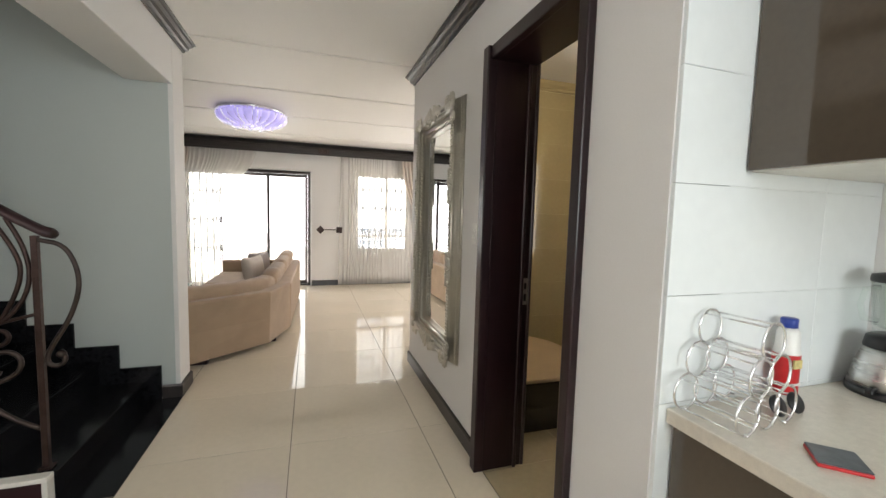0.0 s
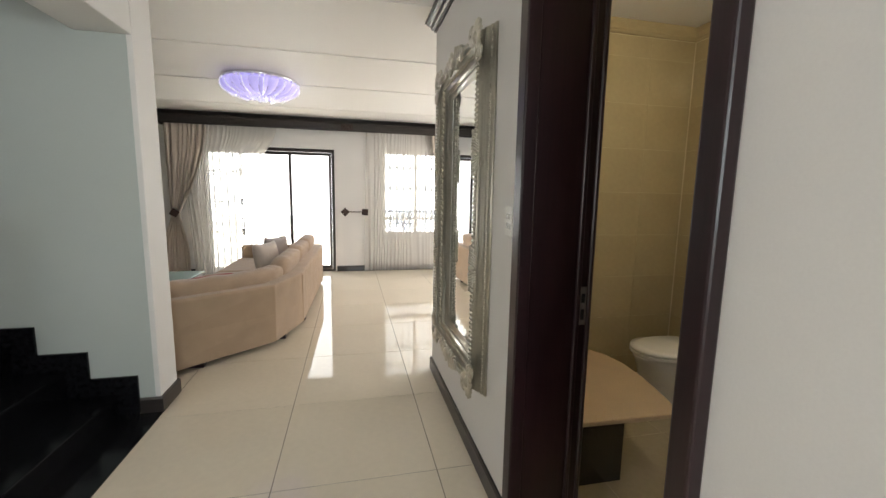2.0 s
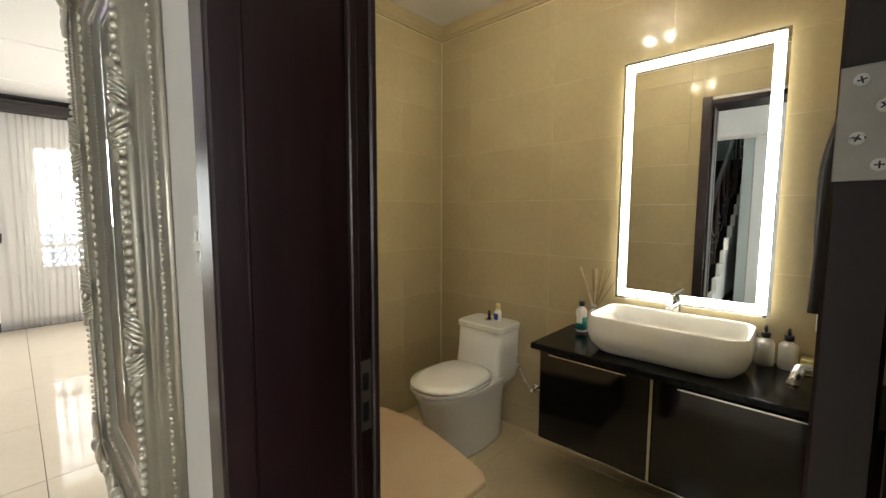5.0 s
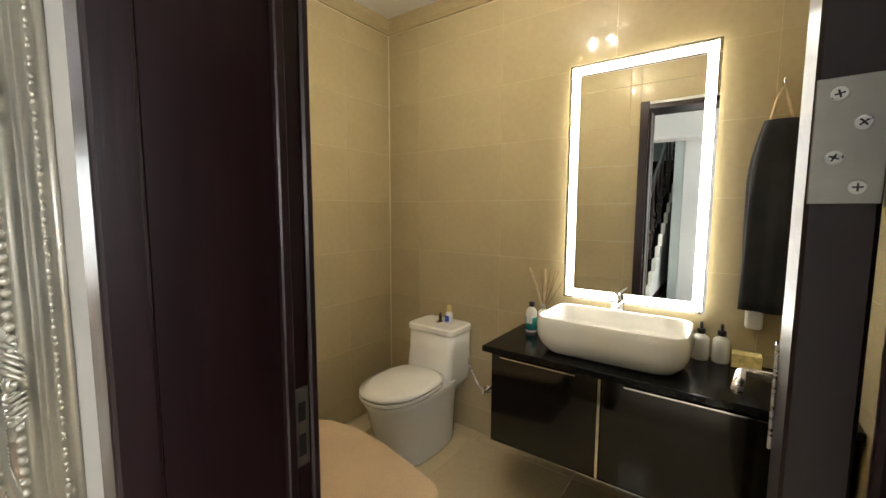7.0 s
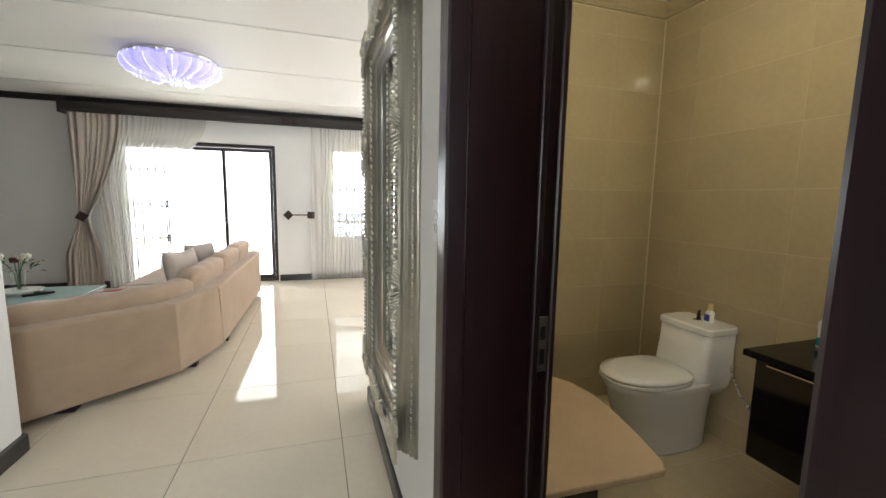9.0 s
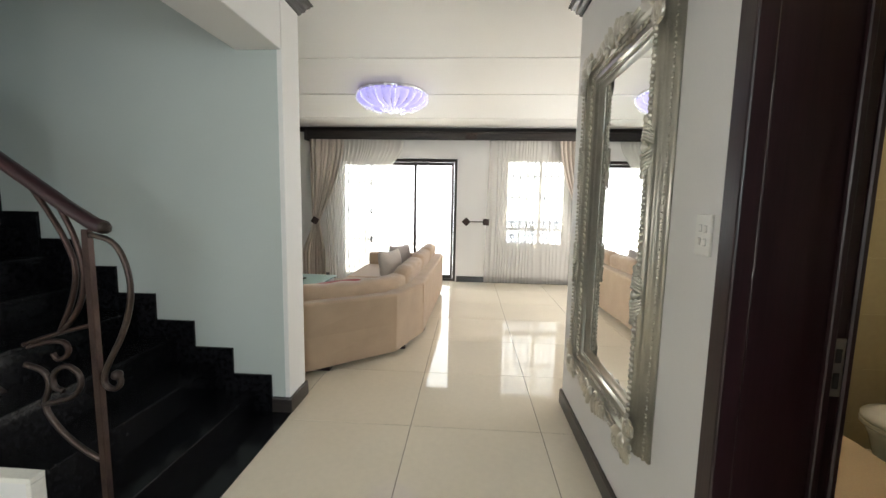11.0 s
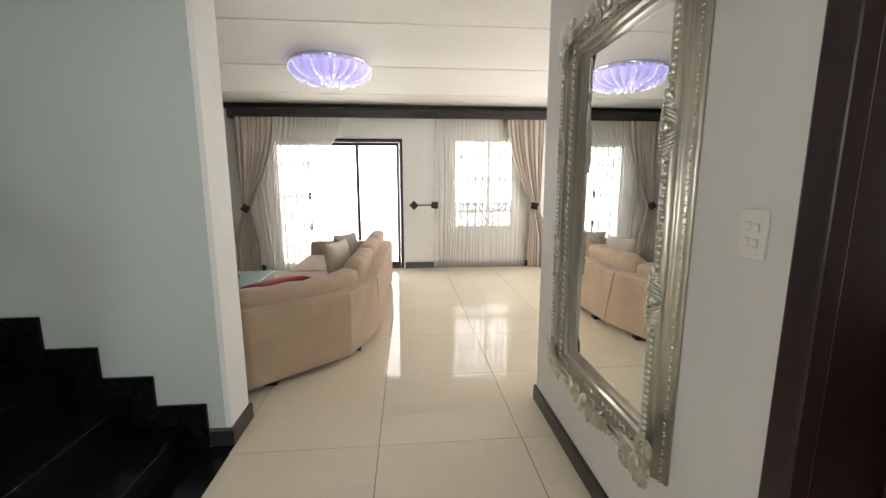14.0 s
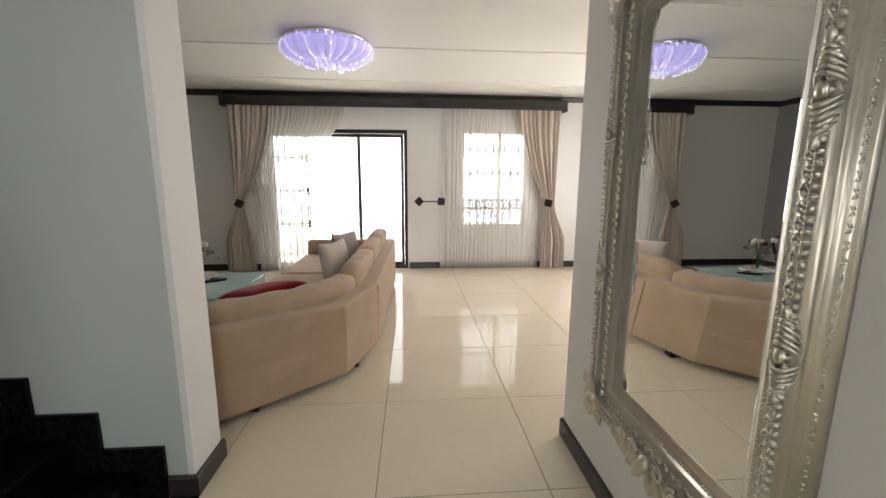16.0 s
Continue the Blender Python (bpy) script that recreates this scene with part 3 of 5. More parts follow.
win = thing("window_1", "cream framed window with ornamental steel burglar bars", "window", kind="structure")
part("frame", boxes((0.801, 0.845, 8.15, 8.24, 0.651, 2.159), (1.795, 1.839, 8.15, 8.24, 0.651, 2.159), (0.845, 1.795, 8.15, 8.24, 2.115, 2.159), (0.845, 1.795, 8.15, 8.24, 0.651, 0.695)), M_WINFRAME, win)
part("mullion", boxes((1.375, 1.425, 8.155, 8.235, 0.696, 2.114)), M_WINFRAME, win)
part("transom", boxes((0.846, 1.374, 8.16, 8.23, 0.93, 0.975), (1.426, 1.794, 8.16, 8.23, 0.93, 0.975)), M_WINFRAME, win)
part("sill", boxes((0.78, 1.86, 8.09, 8.15, 0.625, 0.648), bevel=0.004), M_WALL, win)
for x0, x1, z0, z1 in ((0.846, 1.374, 0.697, 0.929), (0.846, 1.374, 0.976, 2.113), (1.426, 1.794, 0.697, 0.929), (1.426, 1.794, 0.976, 2.113)):
    g = part("pane", boxes((x0, x1, 8.193, 8.197, z0, z1)), M_GLASS, win)
    g.visible_shadow = False
bars = thing("burglar_bars", "light painted steel burglar bars with diamond ornaments", "burglar bars")
for x in (0.93, 1.05, 1.17, 1.29, 1.47, 1.58, 1.69):
    part("bar", boxes((x - 0.008, x + 0.008, 8.125, 8.135, 0.66, 2.15)), M_BAR, bars)
    for z in (1.03, 1.50, 1.86):
        bm = boxes((-0.034, -0.022, -0.004, 0.004, -0.034, 0.034), (0.022, 0.034, -0.004, 0.004, -0.034, 0.034), (-0.022, 0.022, -0.004, 0.004, -0.034, -0.022), (-0.022, 0.022, -0.004, 0.004, 0.022, 0.034))
        bmesh.ops.transform(bm, matrix=pose(x, 8.119, z, 0, 45, 0), verts=bm.verts)
        part("diamond", bm, M_BAR, bars)
for z in (0.70, 1.50, 1.86, 2.10):
    part("cross_bar", boxes((0.805, 1.835, 8.136, 8.144, z - 0.006, z + 0.006)), M_BAR, bars)

pel = thing("curtain_pelmet", "long dark wooden curtain pelmet with square metal ornaments", "pelmet")
bm = bmesh.new()
prof = [(0, 2.43), (0, 2.575), (0.02, 2.575), (0.024, 2.555), (0.016, 2.545), (0.016, 2.47), (0.022, 2.46), (0.022, 2.43)]
add_sweep(bm, [(2.33, 7.955), (-2.63, 7.955)], lambda i: prof)
part("face_board", bm, M_SKIRT, pel)
part("top_board", boxes((-2.63, 2.33, 7.957, 8.095, 2.545, 2.57)), M_SKIRT, pel)
for x0, x1 in ((-2.665, -2.632), (2.332, 2.365)):
    part("end_board", boxes((x0, x1, 7.925, 8.095, 2.415, 2.58), bevel=0.003), M_SKIRT, pel)
for x in (0.135, 0.235):
    o = part("square_ornament", boxes((x - 0.046, x + 0.046, 7.924, 7.934, 2.452, 2.548), bevel=0.003), M_IRON, pel, "dark metal square ornament")
    bm = bmesh.new()
    pts = [(x + 0.028 * math.cos(a), 7.921, 2.5 + 0.028 * math.sin(a)) for a in [2 * math.pi * k / 20 for k in range(20)]]
    add_tube(bm, pts, 0.005, 6, closed=True)
    part("ring", bm, M_IRONLT, o, smooth=True)
part("curtain_rail", boxes((-2.55, 2.3, 8.02, 8.035, 2.45, 2.465)), M_WHITEPL, pel)


def cloth(name, material, left, right, z_top, z_bot, folds, depth, y0, parent, cols=140, rows=40, seed=1):
    """A hanging cloth; left(v) and right(v) give its sides at v from 0 (top) to 1 (floor)."""
    rnd = random.Random(seed)
    ph = [rnd.uniform(0, 6.28) for _ in range(4)]
    bm = bmesh.new()
    grid = []
    for j in range(rows + 1):
        v = j / rows
        a, b = left(v), right(v)
        row = []
        for i in range(cols + 1):
            u = i / cols
            w = u + 0.030 * math.sin(9 * u + ph[0] + 1.2 * v) + 0.016 * math.sin(23 * u + ph[1])
            amp = depth * (0.65 + 0.35 * math.sin(5 * u + ph[2])) * (0.75 + 0.35 * v)
            y = y0 + amp * (math.sin(2 * math.pi * folds * w + 0.5 * math.sin(2 * v + ph[3])) + 0.28 * math.sin(4 * math.pi * folds * w + ph[1] + v))
            row.append(bm.verts.new((a + (b - a) * u, y, z_top + (z_bot - z_top) * v)))
        grid.append(row)
    for j in range(rows):
        for i in range(cols):
            bm.faces.new((grid[j][i], grid[j][i + 1], grid[j + 1][i + 1], grid[j + 1][i]))
    return part(name, bm, material, parent, smooth=True)


def smooth(v):
    return v * v * (3 - 2 * v)


def drape(top, tie, bottom, v_tie=0.575):
    """The edge of a tied-back curtain: bows from the top to the tie, then falls."""
    def edge(v):
        if v < v_tie:
            s = v / v_tie
            return top + (tie - top) * s ** 1.6
        s = (v - v_tie) / (1 - v_tie)
        return tie + (bottom - tie) * smooth(min(1, s * 1.6))
    return edge


def holdback(parent, x, y, z, side):
    bm = bmesh.new()
    add_tube(bm, [(x, y + 0.13, z), (x, y - 0.06, z)], 0.008, 8)
    part("holdback_stem", bm, M_IRON, parent, smooth=True)
    bm = boxes((-0.055, 0.055, -0.007, 0.007, -0.055, 0.055), (-0.036, 0.036, -0.013, -0.007, -0.036, 0.036), (-0.016, 0.016, -0.018, -0.013, -0.016, 0.016), bevel=0.002)
    bmesh.ops.transform(bm, matrix=pose(x, y - 0.065, z, 0, 12 * side + 45 * (side < 0), -25 * side), verts=bm.verts)
    part("holdback_plate", bm, M_IRON, parent, "dark metal square holdback plate")


cl = thing("curtain", "beige lined curtain tied back with a dark metal holdback", "curtain", group="tied curtains")
cloth("cloth", M_CURTAIN, drape(-2.60, -2.575, -2.76), drape(-1.98, -2.44, -2.33), 2.44, 0.012, 8, 0.042, 7.985, cl, cols=200, seed=3)
holdback(cl, -2.50, 7.99, 1.04, -1)
cr = thing("curtain", "beige lined curtain tied back with a dark metal holdback", "curtain", group="tied curtains")
cloth("cloth", M_CURTAIN, drape(1.66, 2.09, 2.06), drape(2.30, 2.26, 2.46), 2.44, 0.012, 8, 0.042, 7.985, cr, cols=200, seed=5)
holdback(cr, 2.14, 7.99, 1.05, 1)
sl = thing("net_curtain", "sheer off-white net curtain gathered aside at the sliding door", "net curtain", group="net curtains")
cloth("net", M_SHEERFULL, lambda v: -2.42 + 0.12 * smooth(v), lambda v: -0.96 - 0.62 * smooth(min(1, v * 2.2)), 2.445, 0.012, 21, 0.010, 8.055, sl, cols=340, seed=8)
sr = thing("net_curtain", "sheer off-white net curtain hanging before the window", "net curtain", group="net curtains")
cloth("net", M_SHEER, lambda v: 0.50 - 0.04 * v, lambda v: 2.02 + 0.03 * v, 2.445, 0.012, 24, 0.008, 8.055, sr, cols=380, seed=9)
part("hem", boxes((0.47, 2.04, 8.05, 8.06, 0.06, 0.075)), M_SHEER, sr)

hb = thing("curtain_holdback", "dark iron holdback arm with two square plates", "holdback")
bm = bmesh.new()
add_tube(bm, [(0.14, 8.02, 1.07), (0.22, 7.99, 1.072), (0.40, 7.985, 1.072), (0.47, 7.99, 1.07)], 0.009, 8)
add_tube(bm, [(0.14, 8.10, 1.07), (0.14, 7.985, 1.07)], 0.008, 8)
part("arm", bm, M_IRON, hb, smooth=True)
for x, a in ((0.135, 45), (0.475, 4)):
    bm = boxes((-0.055, 0.055, -0.008, 0.008, -0.055, 0.055), (-0.038, 0.038, -0.014, -0.008, -0.038, 0.038), (-0.018, 0.018, -0.020, -0.014, -0.018, 0.018), bevel=0.002)
    bmesh.ops.transform(bm, matrix=pose(x, 7.975, 1.07, 0, a, 0), verts=bm.verts)
    part("square_plate", bm, M_IRON, hb)

# ---- ceiling lamp ----
lamp = thing("ceiling_lamp", "round crystal ceiling lamp glowing violet", "ceiling lamp", at=(-0.74, 5.84, CEIL))
lamp.scale = (0.885, 0.885, 1.0)


def bowl_line(t):
    """Radius and drop of the glass bowl, t from its rim to its middle."""
    return 0.452 - 0.34 * t ** 2.3, -0.052 - 0.135 * math.sin(t * math.pi / 2) ** 1.15


bm = bmesh.new()
add_lathe(bm, [(0.02, 0), (0.44, 0), (0.452, -0.010), (0.452, -0.030), (0.44, -0.042), (0.02, -0.042)], 48)
part("base_ring", bm, M_CHROME, lamp, smooth=True)
for k in range(24):
    a0 = 2 * math.pi * k / 24
    bm = bmesh.new()
    cols, grid = 6, []
    for j in range(10):
        r, z = bowl_line(j / 9)
        row = []
        for i in range(cols + 1):
            swell = math.sin(math.pi * i / cols)
            a = a0 + (i / cols - 0.5) * 0.25
            row.append(bm.verts.new(((r + 0.012 * swell) * math.cos(a), (r + 0.012 * swell) * math.sin(a), z - 0.012 * swell)))
        grid.append(row)
    for j in range(9):
        for i in range(cols):
            bm.faces.new((grid[j][i], grid[j][i + 1], grid[j + 1][i + 1], grid[j + 1][i]))
    part("glass_petal", bm, M_CRYSTAL, lamp, "violet lit frosted glass petal", smooth=True)
rnd = random.Random(21)
for ring, (r, z, n) in enumerate(((0.462, -0.046, 40), (0.16, -0.185, 16), (0.12, -0.20, 13), (0.075, -0.215, 9), (0.025, -0.23, 4))):
    for k in range(n):
        a = 2 * math.pi * (k + 0.3 * ring + rnd.uniform(-0.2, 0.2)) / n
        q = rnd.uniform(0.75, 1.15) * (0.8 if ring == 0 else 1.0)
        bm = bmesh.new()
        add_lathe(bm, [(0.002, 0.022 * q), (0.009 * q, 0.010 * q), (0.011 * q, 0.0), (0.008 * q, -0.016 * q), (0.001, -0.026 * q)], 5, pose(r * math.cos(a), r * math.sin(a), z + rnd.uniform(-0.008, 0.008), rnd.uniform(-15, 15), rnd.uniform(-15, 15), rnd.uniform(0, 90)))
        part("crystal_drop", bm, M_CRYSTALCLR, lamp)
for k in range(12):
    a = 2 * math.pi * (k + 0.5) / 12
    bm = bmesh.new()
    for j in range(15):
        r, z = bowl_line(0.04 + 0.056 * j)
        q = rnd.uniform(0.6, 1.5) * (1.0 + 0.4 * (j > 8))
        add_lathe(bm, [(0.001, 0.011 * q), (0.0062 * q, 0.0), (0.001, -0.012 * q)], 5, pose((r + 0.022) * math.cos(a), (r + 0.022) * math.sin(a), z - 0.018, rnd.uniform(-20, 20), rnd.uniform(-20, 20), rnd.uniform(0, 90)))
    tagged(part("crystal_string", bm, M_CRYSTALCLR, lamp), kind="stuff")

# ---- sofa ----
sofa = thing("corner_sofa", "taupe upholstered curved corner sofa with loose back cushions", "sofa")
OUT_TOP = [(-2.25, 3.81), (-1.15, 3.845), (-0.410, 4.362), (-0.249, 4.885)]
OUT_BOT = [(-2.25, 3.86), (-1.15, 3.885), (-0.438, 4.491), (-0.262, 5.06)]


def back_shell(top, bot, z0, z1, thick):
    """A padded back: its outer face leans from the floor line bot to the top line top."""
    bm = bmesh.new()
    n = len(top)
    rings = []
    for i in range(n):
        t = Vector(top[min(i + 1, n - 1)]) - Vector(top[max(i - 1, 0)])
        t.normalize()
        inn = Vector((-t.y, t.x))
        T, B = Vector(top[i]), Vector(bot[i])
        ring = [(B, z0), (T.lerp(B, 0.5), (z0 + z1) / 2), (T, z1 - 0.020), (T + inn * 0.006, z1 - 0.005), (T + inn * 0.020, z1), (T + inn * (thick - 0.03), z1), (T + inn * thick, z1 - 0.03), (B + inn * (thick + 0.05), z0)]
        rings.append([bm.verts.new((p.x, p.y, z)) for p, z in ring])
    for a, b in zip(rings, rings[1:]):
        for k in range(len(a)):
            bm.faces.new((a[k], a[(k + 1) % len(a)], b[(k + 1) % len(b)], b[k]))
    bm.faces.new(rings[0])
    bm.faces.new(rings[-1])
    return bm


soften(part("back", back_shell(OUT_TOP, OUT_BOT, 0.055, 0.605, 0.17), M_SOFA, sofa), 0.006, 2, 20)
soften(part("back", back_shell([(-0.243, 4.90), (-0.225, 6.0), (-0.20, 7.16)], [(-0.263, 5.065), (-0.235, 6.0), (-0.205, 7.16)], 0.055, 0.60, 0.17), M_SOFA, sofa), 0.012, 3)
part("seat_base", boxes((-1.36, -0.45, 4.93, 7.15, 0.06, 0.30), bevel=0.03, seg=3), M_SOFA, sofa, smooth=False)
bm = bmesh.new()
add_prism(bm, [(-2.24, 4.02), (-1.15, 4.08), (-0.62, 4.55), (-0.46, 4.92), (-1.37, 4.92), (-1.55, 4.75), (-2.24, 4.62)], 0.06, 0.30)
soften(part("seat_base", bm, M_SOFA, sofa), 0.03, 3)
for y0, y1 in ((4.94, 6.02), (6.03, 7.13)):
    part("seat_cushion", boxes((-1.38, -0.44, y0, y1, 0.302, 0.43), bevel=0.045, seg=4), M_CUSHION, sofa)
bm = bmesh.new()
add_prism(bm, [(-2.23, 4.04), (-1.16, 4.09), (-0.64, 4.56), (-0.47, 4.93), (-1.38, 4.93), (-1.56, 4.77), (-2.23, 4.64)], 0.302, 0.43)
soften(part("seat_cushion", bm, M_CUSHION, sofa), 0.04, 4)
part("arm", boxes((-1.36, -0.22, 7.16, 7.34, 0.055, 0.60), bevel=0.03, seg=3), M_SOFA, sofa)


def roll_cushion(path, w, h, z0, lean):
    """A long padded cushion: a rounded section drawn along a plan path, drawn in at the ends."""
    bm = bmesh.new()
    pts = []
    for a, b in zip(path, path[1:]):
        for k in range(8):
            pts.append(Vector(a).lerp(Vector(b), k / 8))
    pts.append(Vector(path[-1]))
    n = len(pts)

    def section(i):
        s = min(i, n - 1 - i) / 3.0
        e = math.sqrt(max(0.06, 1 - (1 - min(1, s)) ** 2))
        out = []
        for k in range(20):
            a = 2 * math.pi * k / 20
            c, q = math.cos(a), math.sin(a)
            x = w / 2 * math.copysign(abs(c) ** 0.6, c) * (0.5 + 0.5 * e)
            u = h / 2 * math.copysign(abs(q) ** 0.7, q) * (0.55 + 0.45 * e) + 0.006 * math.sin(i * 1.3 + k)
            out.append((x + lean * (u + h / 2), z0 + h / 2 + u))
        return out
    add_sweep(bm, [tuple(p) for p in pts], section)
    return bm


part("back_cushion", roll_cushion([(-2.2, 4.10), (-1.55, 4.11), (-1.17, 4.15), (-0.80, 4.41), (-0.60, 4.66), (-0.545, 4.86)], 0.22, 0.31, 0.40, -0.25), M_CUSHION, sofa, smooth=True)
part("back_cushion", roll_cushion([(-0.535, 4.80), (-0.52, 5.3), (-0.51, 5.74)], 0.21, 0.36, 0.40, -0.25), M_CUSHION, sofa, smooth=True)
part("back_cushion", roll_cushion([(-0.51, 5.68), (-0.50, 6.1), (-0.49, 6.46)], 0.21, 0.37, 0.40, -0.25), M_CUSHION, sofa, smooth=True)
part("back_cushion", roll_cushion([(-0.49, 6.42), (-0.485, 6.8), (-0.475, 7.14)], 0.21, 0.38, 0.40, -0.25), M_CUSHION, sofa, smooth=True)
for x, y in ((-0.95, 4.16), (-0.42, 4.72), (-0.30, 5.3), (-0.28, 6.9), (-1.08, 5.1), (-1.08, 7.0), (-2.1, 4.1)):
    part("foot", boxes((x - 0.11, x + 0.03, y - 0.03, y + 0.05, 0.002, 0.058), bevel=0.004), M_DARKWOOD, sofa, "dark wooden block foot")


def throw_cushion(name, label, material, m, size=0.45, puff=0.14):
    bm = bmesh.new()
    N = 14
    for side in (1, -1):
        grid = []
        for j in range(N + 1):
            row = []
            for i in range(N + 1):
                u, v = 2 * i / N - 1, 2 * j / N - 1
                k = (1 - u ** 4) * (1 - v ** 4)
                pull = 1 - 0.10 * (1 - u * u) * abs(v) ** 3
                pull2 = 1 - 0.10 * (1 - v * v) * abs(u) ** 3
                row.append(bm.verts.new((size / 2 * u * pull2, side * puff / 2 * max(0, k) ** 0.45, size / 2 * v * pull)))
            grid.append(row)
        for j in range(N):
            for i in range(N):
                bm.faces.new((grid[j][i], grid[j][i + 1], grid[j + 1][i + 1], grid[j + 1][i]))
    bmesh.ops.remove_doubles(bm, verts=bm.verts, dist=0.0005)
    ob = mesh_ob(name, bm, material, smooth=True)
    ob.matrix_world = m
    return tagged(ob, label, "cushion")


throw_cushion("throw_cushion", "pale taupe square cushion leaning on the sofa back", M_PALECUSH, pose(-0.72, 5.68, 0.625, -10, 0, 66), 0.40)
throw_cushion("throw_cushion", "grey-brown square cushion leaning on the sofa back", M_GREYCUSH, pose(-0.74, 6.45, 0.61, -8, 0, 58), 0.40)
throw_cushion("throw_cushion", "red textured cushion lying on the sofa seat", M_RED, pose(-1.20, 5.10, 0.502, 79, 0, 52), 0.50, 0.10)

# ---- coffee table and what stands on it ----
tab = thing("coffee_table", "low coffee table with a frosted aqua glass top", "coffee table")
part("tabletop", boxes((-2.72, -1.48, 5.05, 6.0, 0.430, 0.448), bevel=0.003), M_AQUAGLASS, tab, "frosted aqua glass top")
part("apron", boxes((-2.70, -1.50, 5.07, 5.98, 0.36, 0.428), bevel=0.004), M_WHITEPAINT, tab)
for x in (-2.64, -1.56):
    for y in (5.13, 5.92):
        part("leg", boxes((x - 0.035, x + 0.035, y - 0.035, y + 0.035, 0.001, 0.359), bevel=0.004), M_BLACKPL, tab)
tray = thing("tray", "oval white tray on the coffee table", "tray", at=(-2.05, 5.78, 0.449))
bm = bmesh.new()
add_lathe(bm, [(0.01, 0.0), (0.15, 0.0), (0.17, 0.022), (0.164, 0.024), (0.148, 0.008), (0.01, 0.007)], 28)
part("dish", bm, M_WHITEPL, tray, smooth=True)
vase = thing("flower_vase", "glass vase with white and dark red flowers", "vase", at=(-2.05, 5.78, 0.458))
bm = bmesh.new()
add_lathe(bm, [(0.05, 0.0), (0.052, 0.01), (0.050, 0.10), (0.056, 0.20), (0.053, 0.20), (0.046, 0.10), (0.046, 0.012), (0.005, 0.012)], 20, cap=False)
part("glass", bm, M_GLASS, vase, smooth=True)
rnd = random.Random(4)
for k in range(9):
    a, l = rnd.uniform(0, 6.28), rnd.uniform(0.05, 0.13)
    top = Vector((l * math.cos(a), l * math.sin(a), rnd.uniform(0.27, 0.34)))
    bm = bmesh.new()
    add_tube(bm, [(0.01 * math.cos(a), 0.01 * math.sin(a), 0.02), (0.02 * math.cos(a), 0.02 * math.sin(a), 0.17), tuple(top)], 0.003, 6)
    part("stem", bm, M_LEAF, vase)
    bm = bmesh.new()
    for j in range(9):
        b = 2 * math.pi * j / 9
        add_ball(bm, top + Vector((0.018 * math.cos(b), 0.018 * math.sin(b), 0.006 * (j % 3))), 0.017, 7, 5, (1, 0.5, 1.2), Matrix.Rotation(b, 4, "Z"))
    add_ball(bm, top + Vector((0, 0, 0.01)), 0.018, 8, 6)
    part("flower", bm, M_PETAL if k % 3 else M_PETALRED, vase, smooth=True)
bm = bmesh.new()
for k in range(46):
    a, r, z = rnd.uniform(0, 6.28), rnd.uniform(0.03, 0.17), rnd.uniform(0.19, 0.30)
    p, l = Vector((r * math.cos(a), r * math.sin(a), z)), rnd.uniform(0.03, 0.06)
    d = Vector((math.cos(a), math.sin(a), rnd.uniform(-0.3, 0.5))).normalized() * l
    s = Vector((-math.sin(a), math.cos(a), 0)) * l * 0.28
    v = [bm.verts.new(q) for q in (p, p + d * 0.5 + s + Vector((0, 0, 0.008)), p + d, p + d * 0.5 - s + Vector((0, 0, 0.008)))]
    bm.faces.new(v)
tagged(part("leaves", bm, M_LEAF, vase), kind="stuff")
for (x, y, a), lab in zip(((-1.86, 5.62, 30), (-1.83, 5.70, -20)), ("black remote control on the glass table", "black remote control on the glass table")):
    rem = thing("remote_control", lab, "remote control", at=(x, y, 0.449), group="remote controls")
    rem.rotation_euler = (0, 0, radians(a))
    part("shell", boxes((-0.08, 0.08, -0.022, 0.022, 0, 0.018), bevel=0.005, seg=2), M_BLACKPL, rem)
    for j in range(5):
        part("button", boxes((-0.06 + 0.025 * j, -0.05 + 0.025 * j, -0.008, 0.008, 0.018, 0.020)), M_GREYPL, rem)

# black swivel chair in the far corner
ch = thing("swivel_chair", "black padded swivel armchair by the grey wall", "chair", at=(-3.45, 6.6, 0))
bm = bmesh.new()
add_lathe(bm, [(0.02, 0.30), (0.25, 0.30), (0.29, 0.34), (0.29, 0.42), (0.25, 0.46), (0.02, 0.46)], 24)
part("seat", bm, M_BLACKCLOTH, ch, smooth=True)
part("backrest", boxes((-0.32, -0.22, -0.24, 0.24, 0.48, 0.98), bevel=0.045, seg=4), M_BLACKCLOTH, ch)
for s in (-1, 1):
    bm = bmesh.new()
    add_tube(bm, [(-0.24, 0.27 * s, 0.62), (-0.05, 0.30 * s, 0.66), (0.14, 0.29 * s, 0.64), (0.2, 0.27 * s, 0.56), (0.16, 0.25 * s, 0.42)], 0.022, 8)
    part("armrest", bm, M_BLACKPL, ch, smooth=True)
bm = bmesh.new()
add_lathe(bm, [(0.03, 0.05), (0.03, 0.30)], 14)
part("column", bm, M_CHROME, ch, smooth=True)
for k in range(5):
    a = 2 * math.pi * k / 5
    bm = bmesh.new()
    add_tube(bm, [(0, 0, 0.09), (0.28 * math.cos(a), 0.28 * math.sin(a), 0.05)], 0.018, 8)
    add_ball(bm, (0.28 * math.cos(a), 0.28 * math.sin(a), 0.028), 0.027, 8, 6)
    part("base_arm", bm, M_BLACKPL, ch, smooth=True)

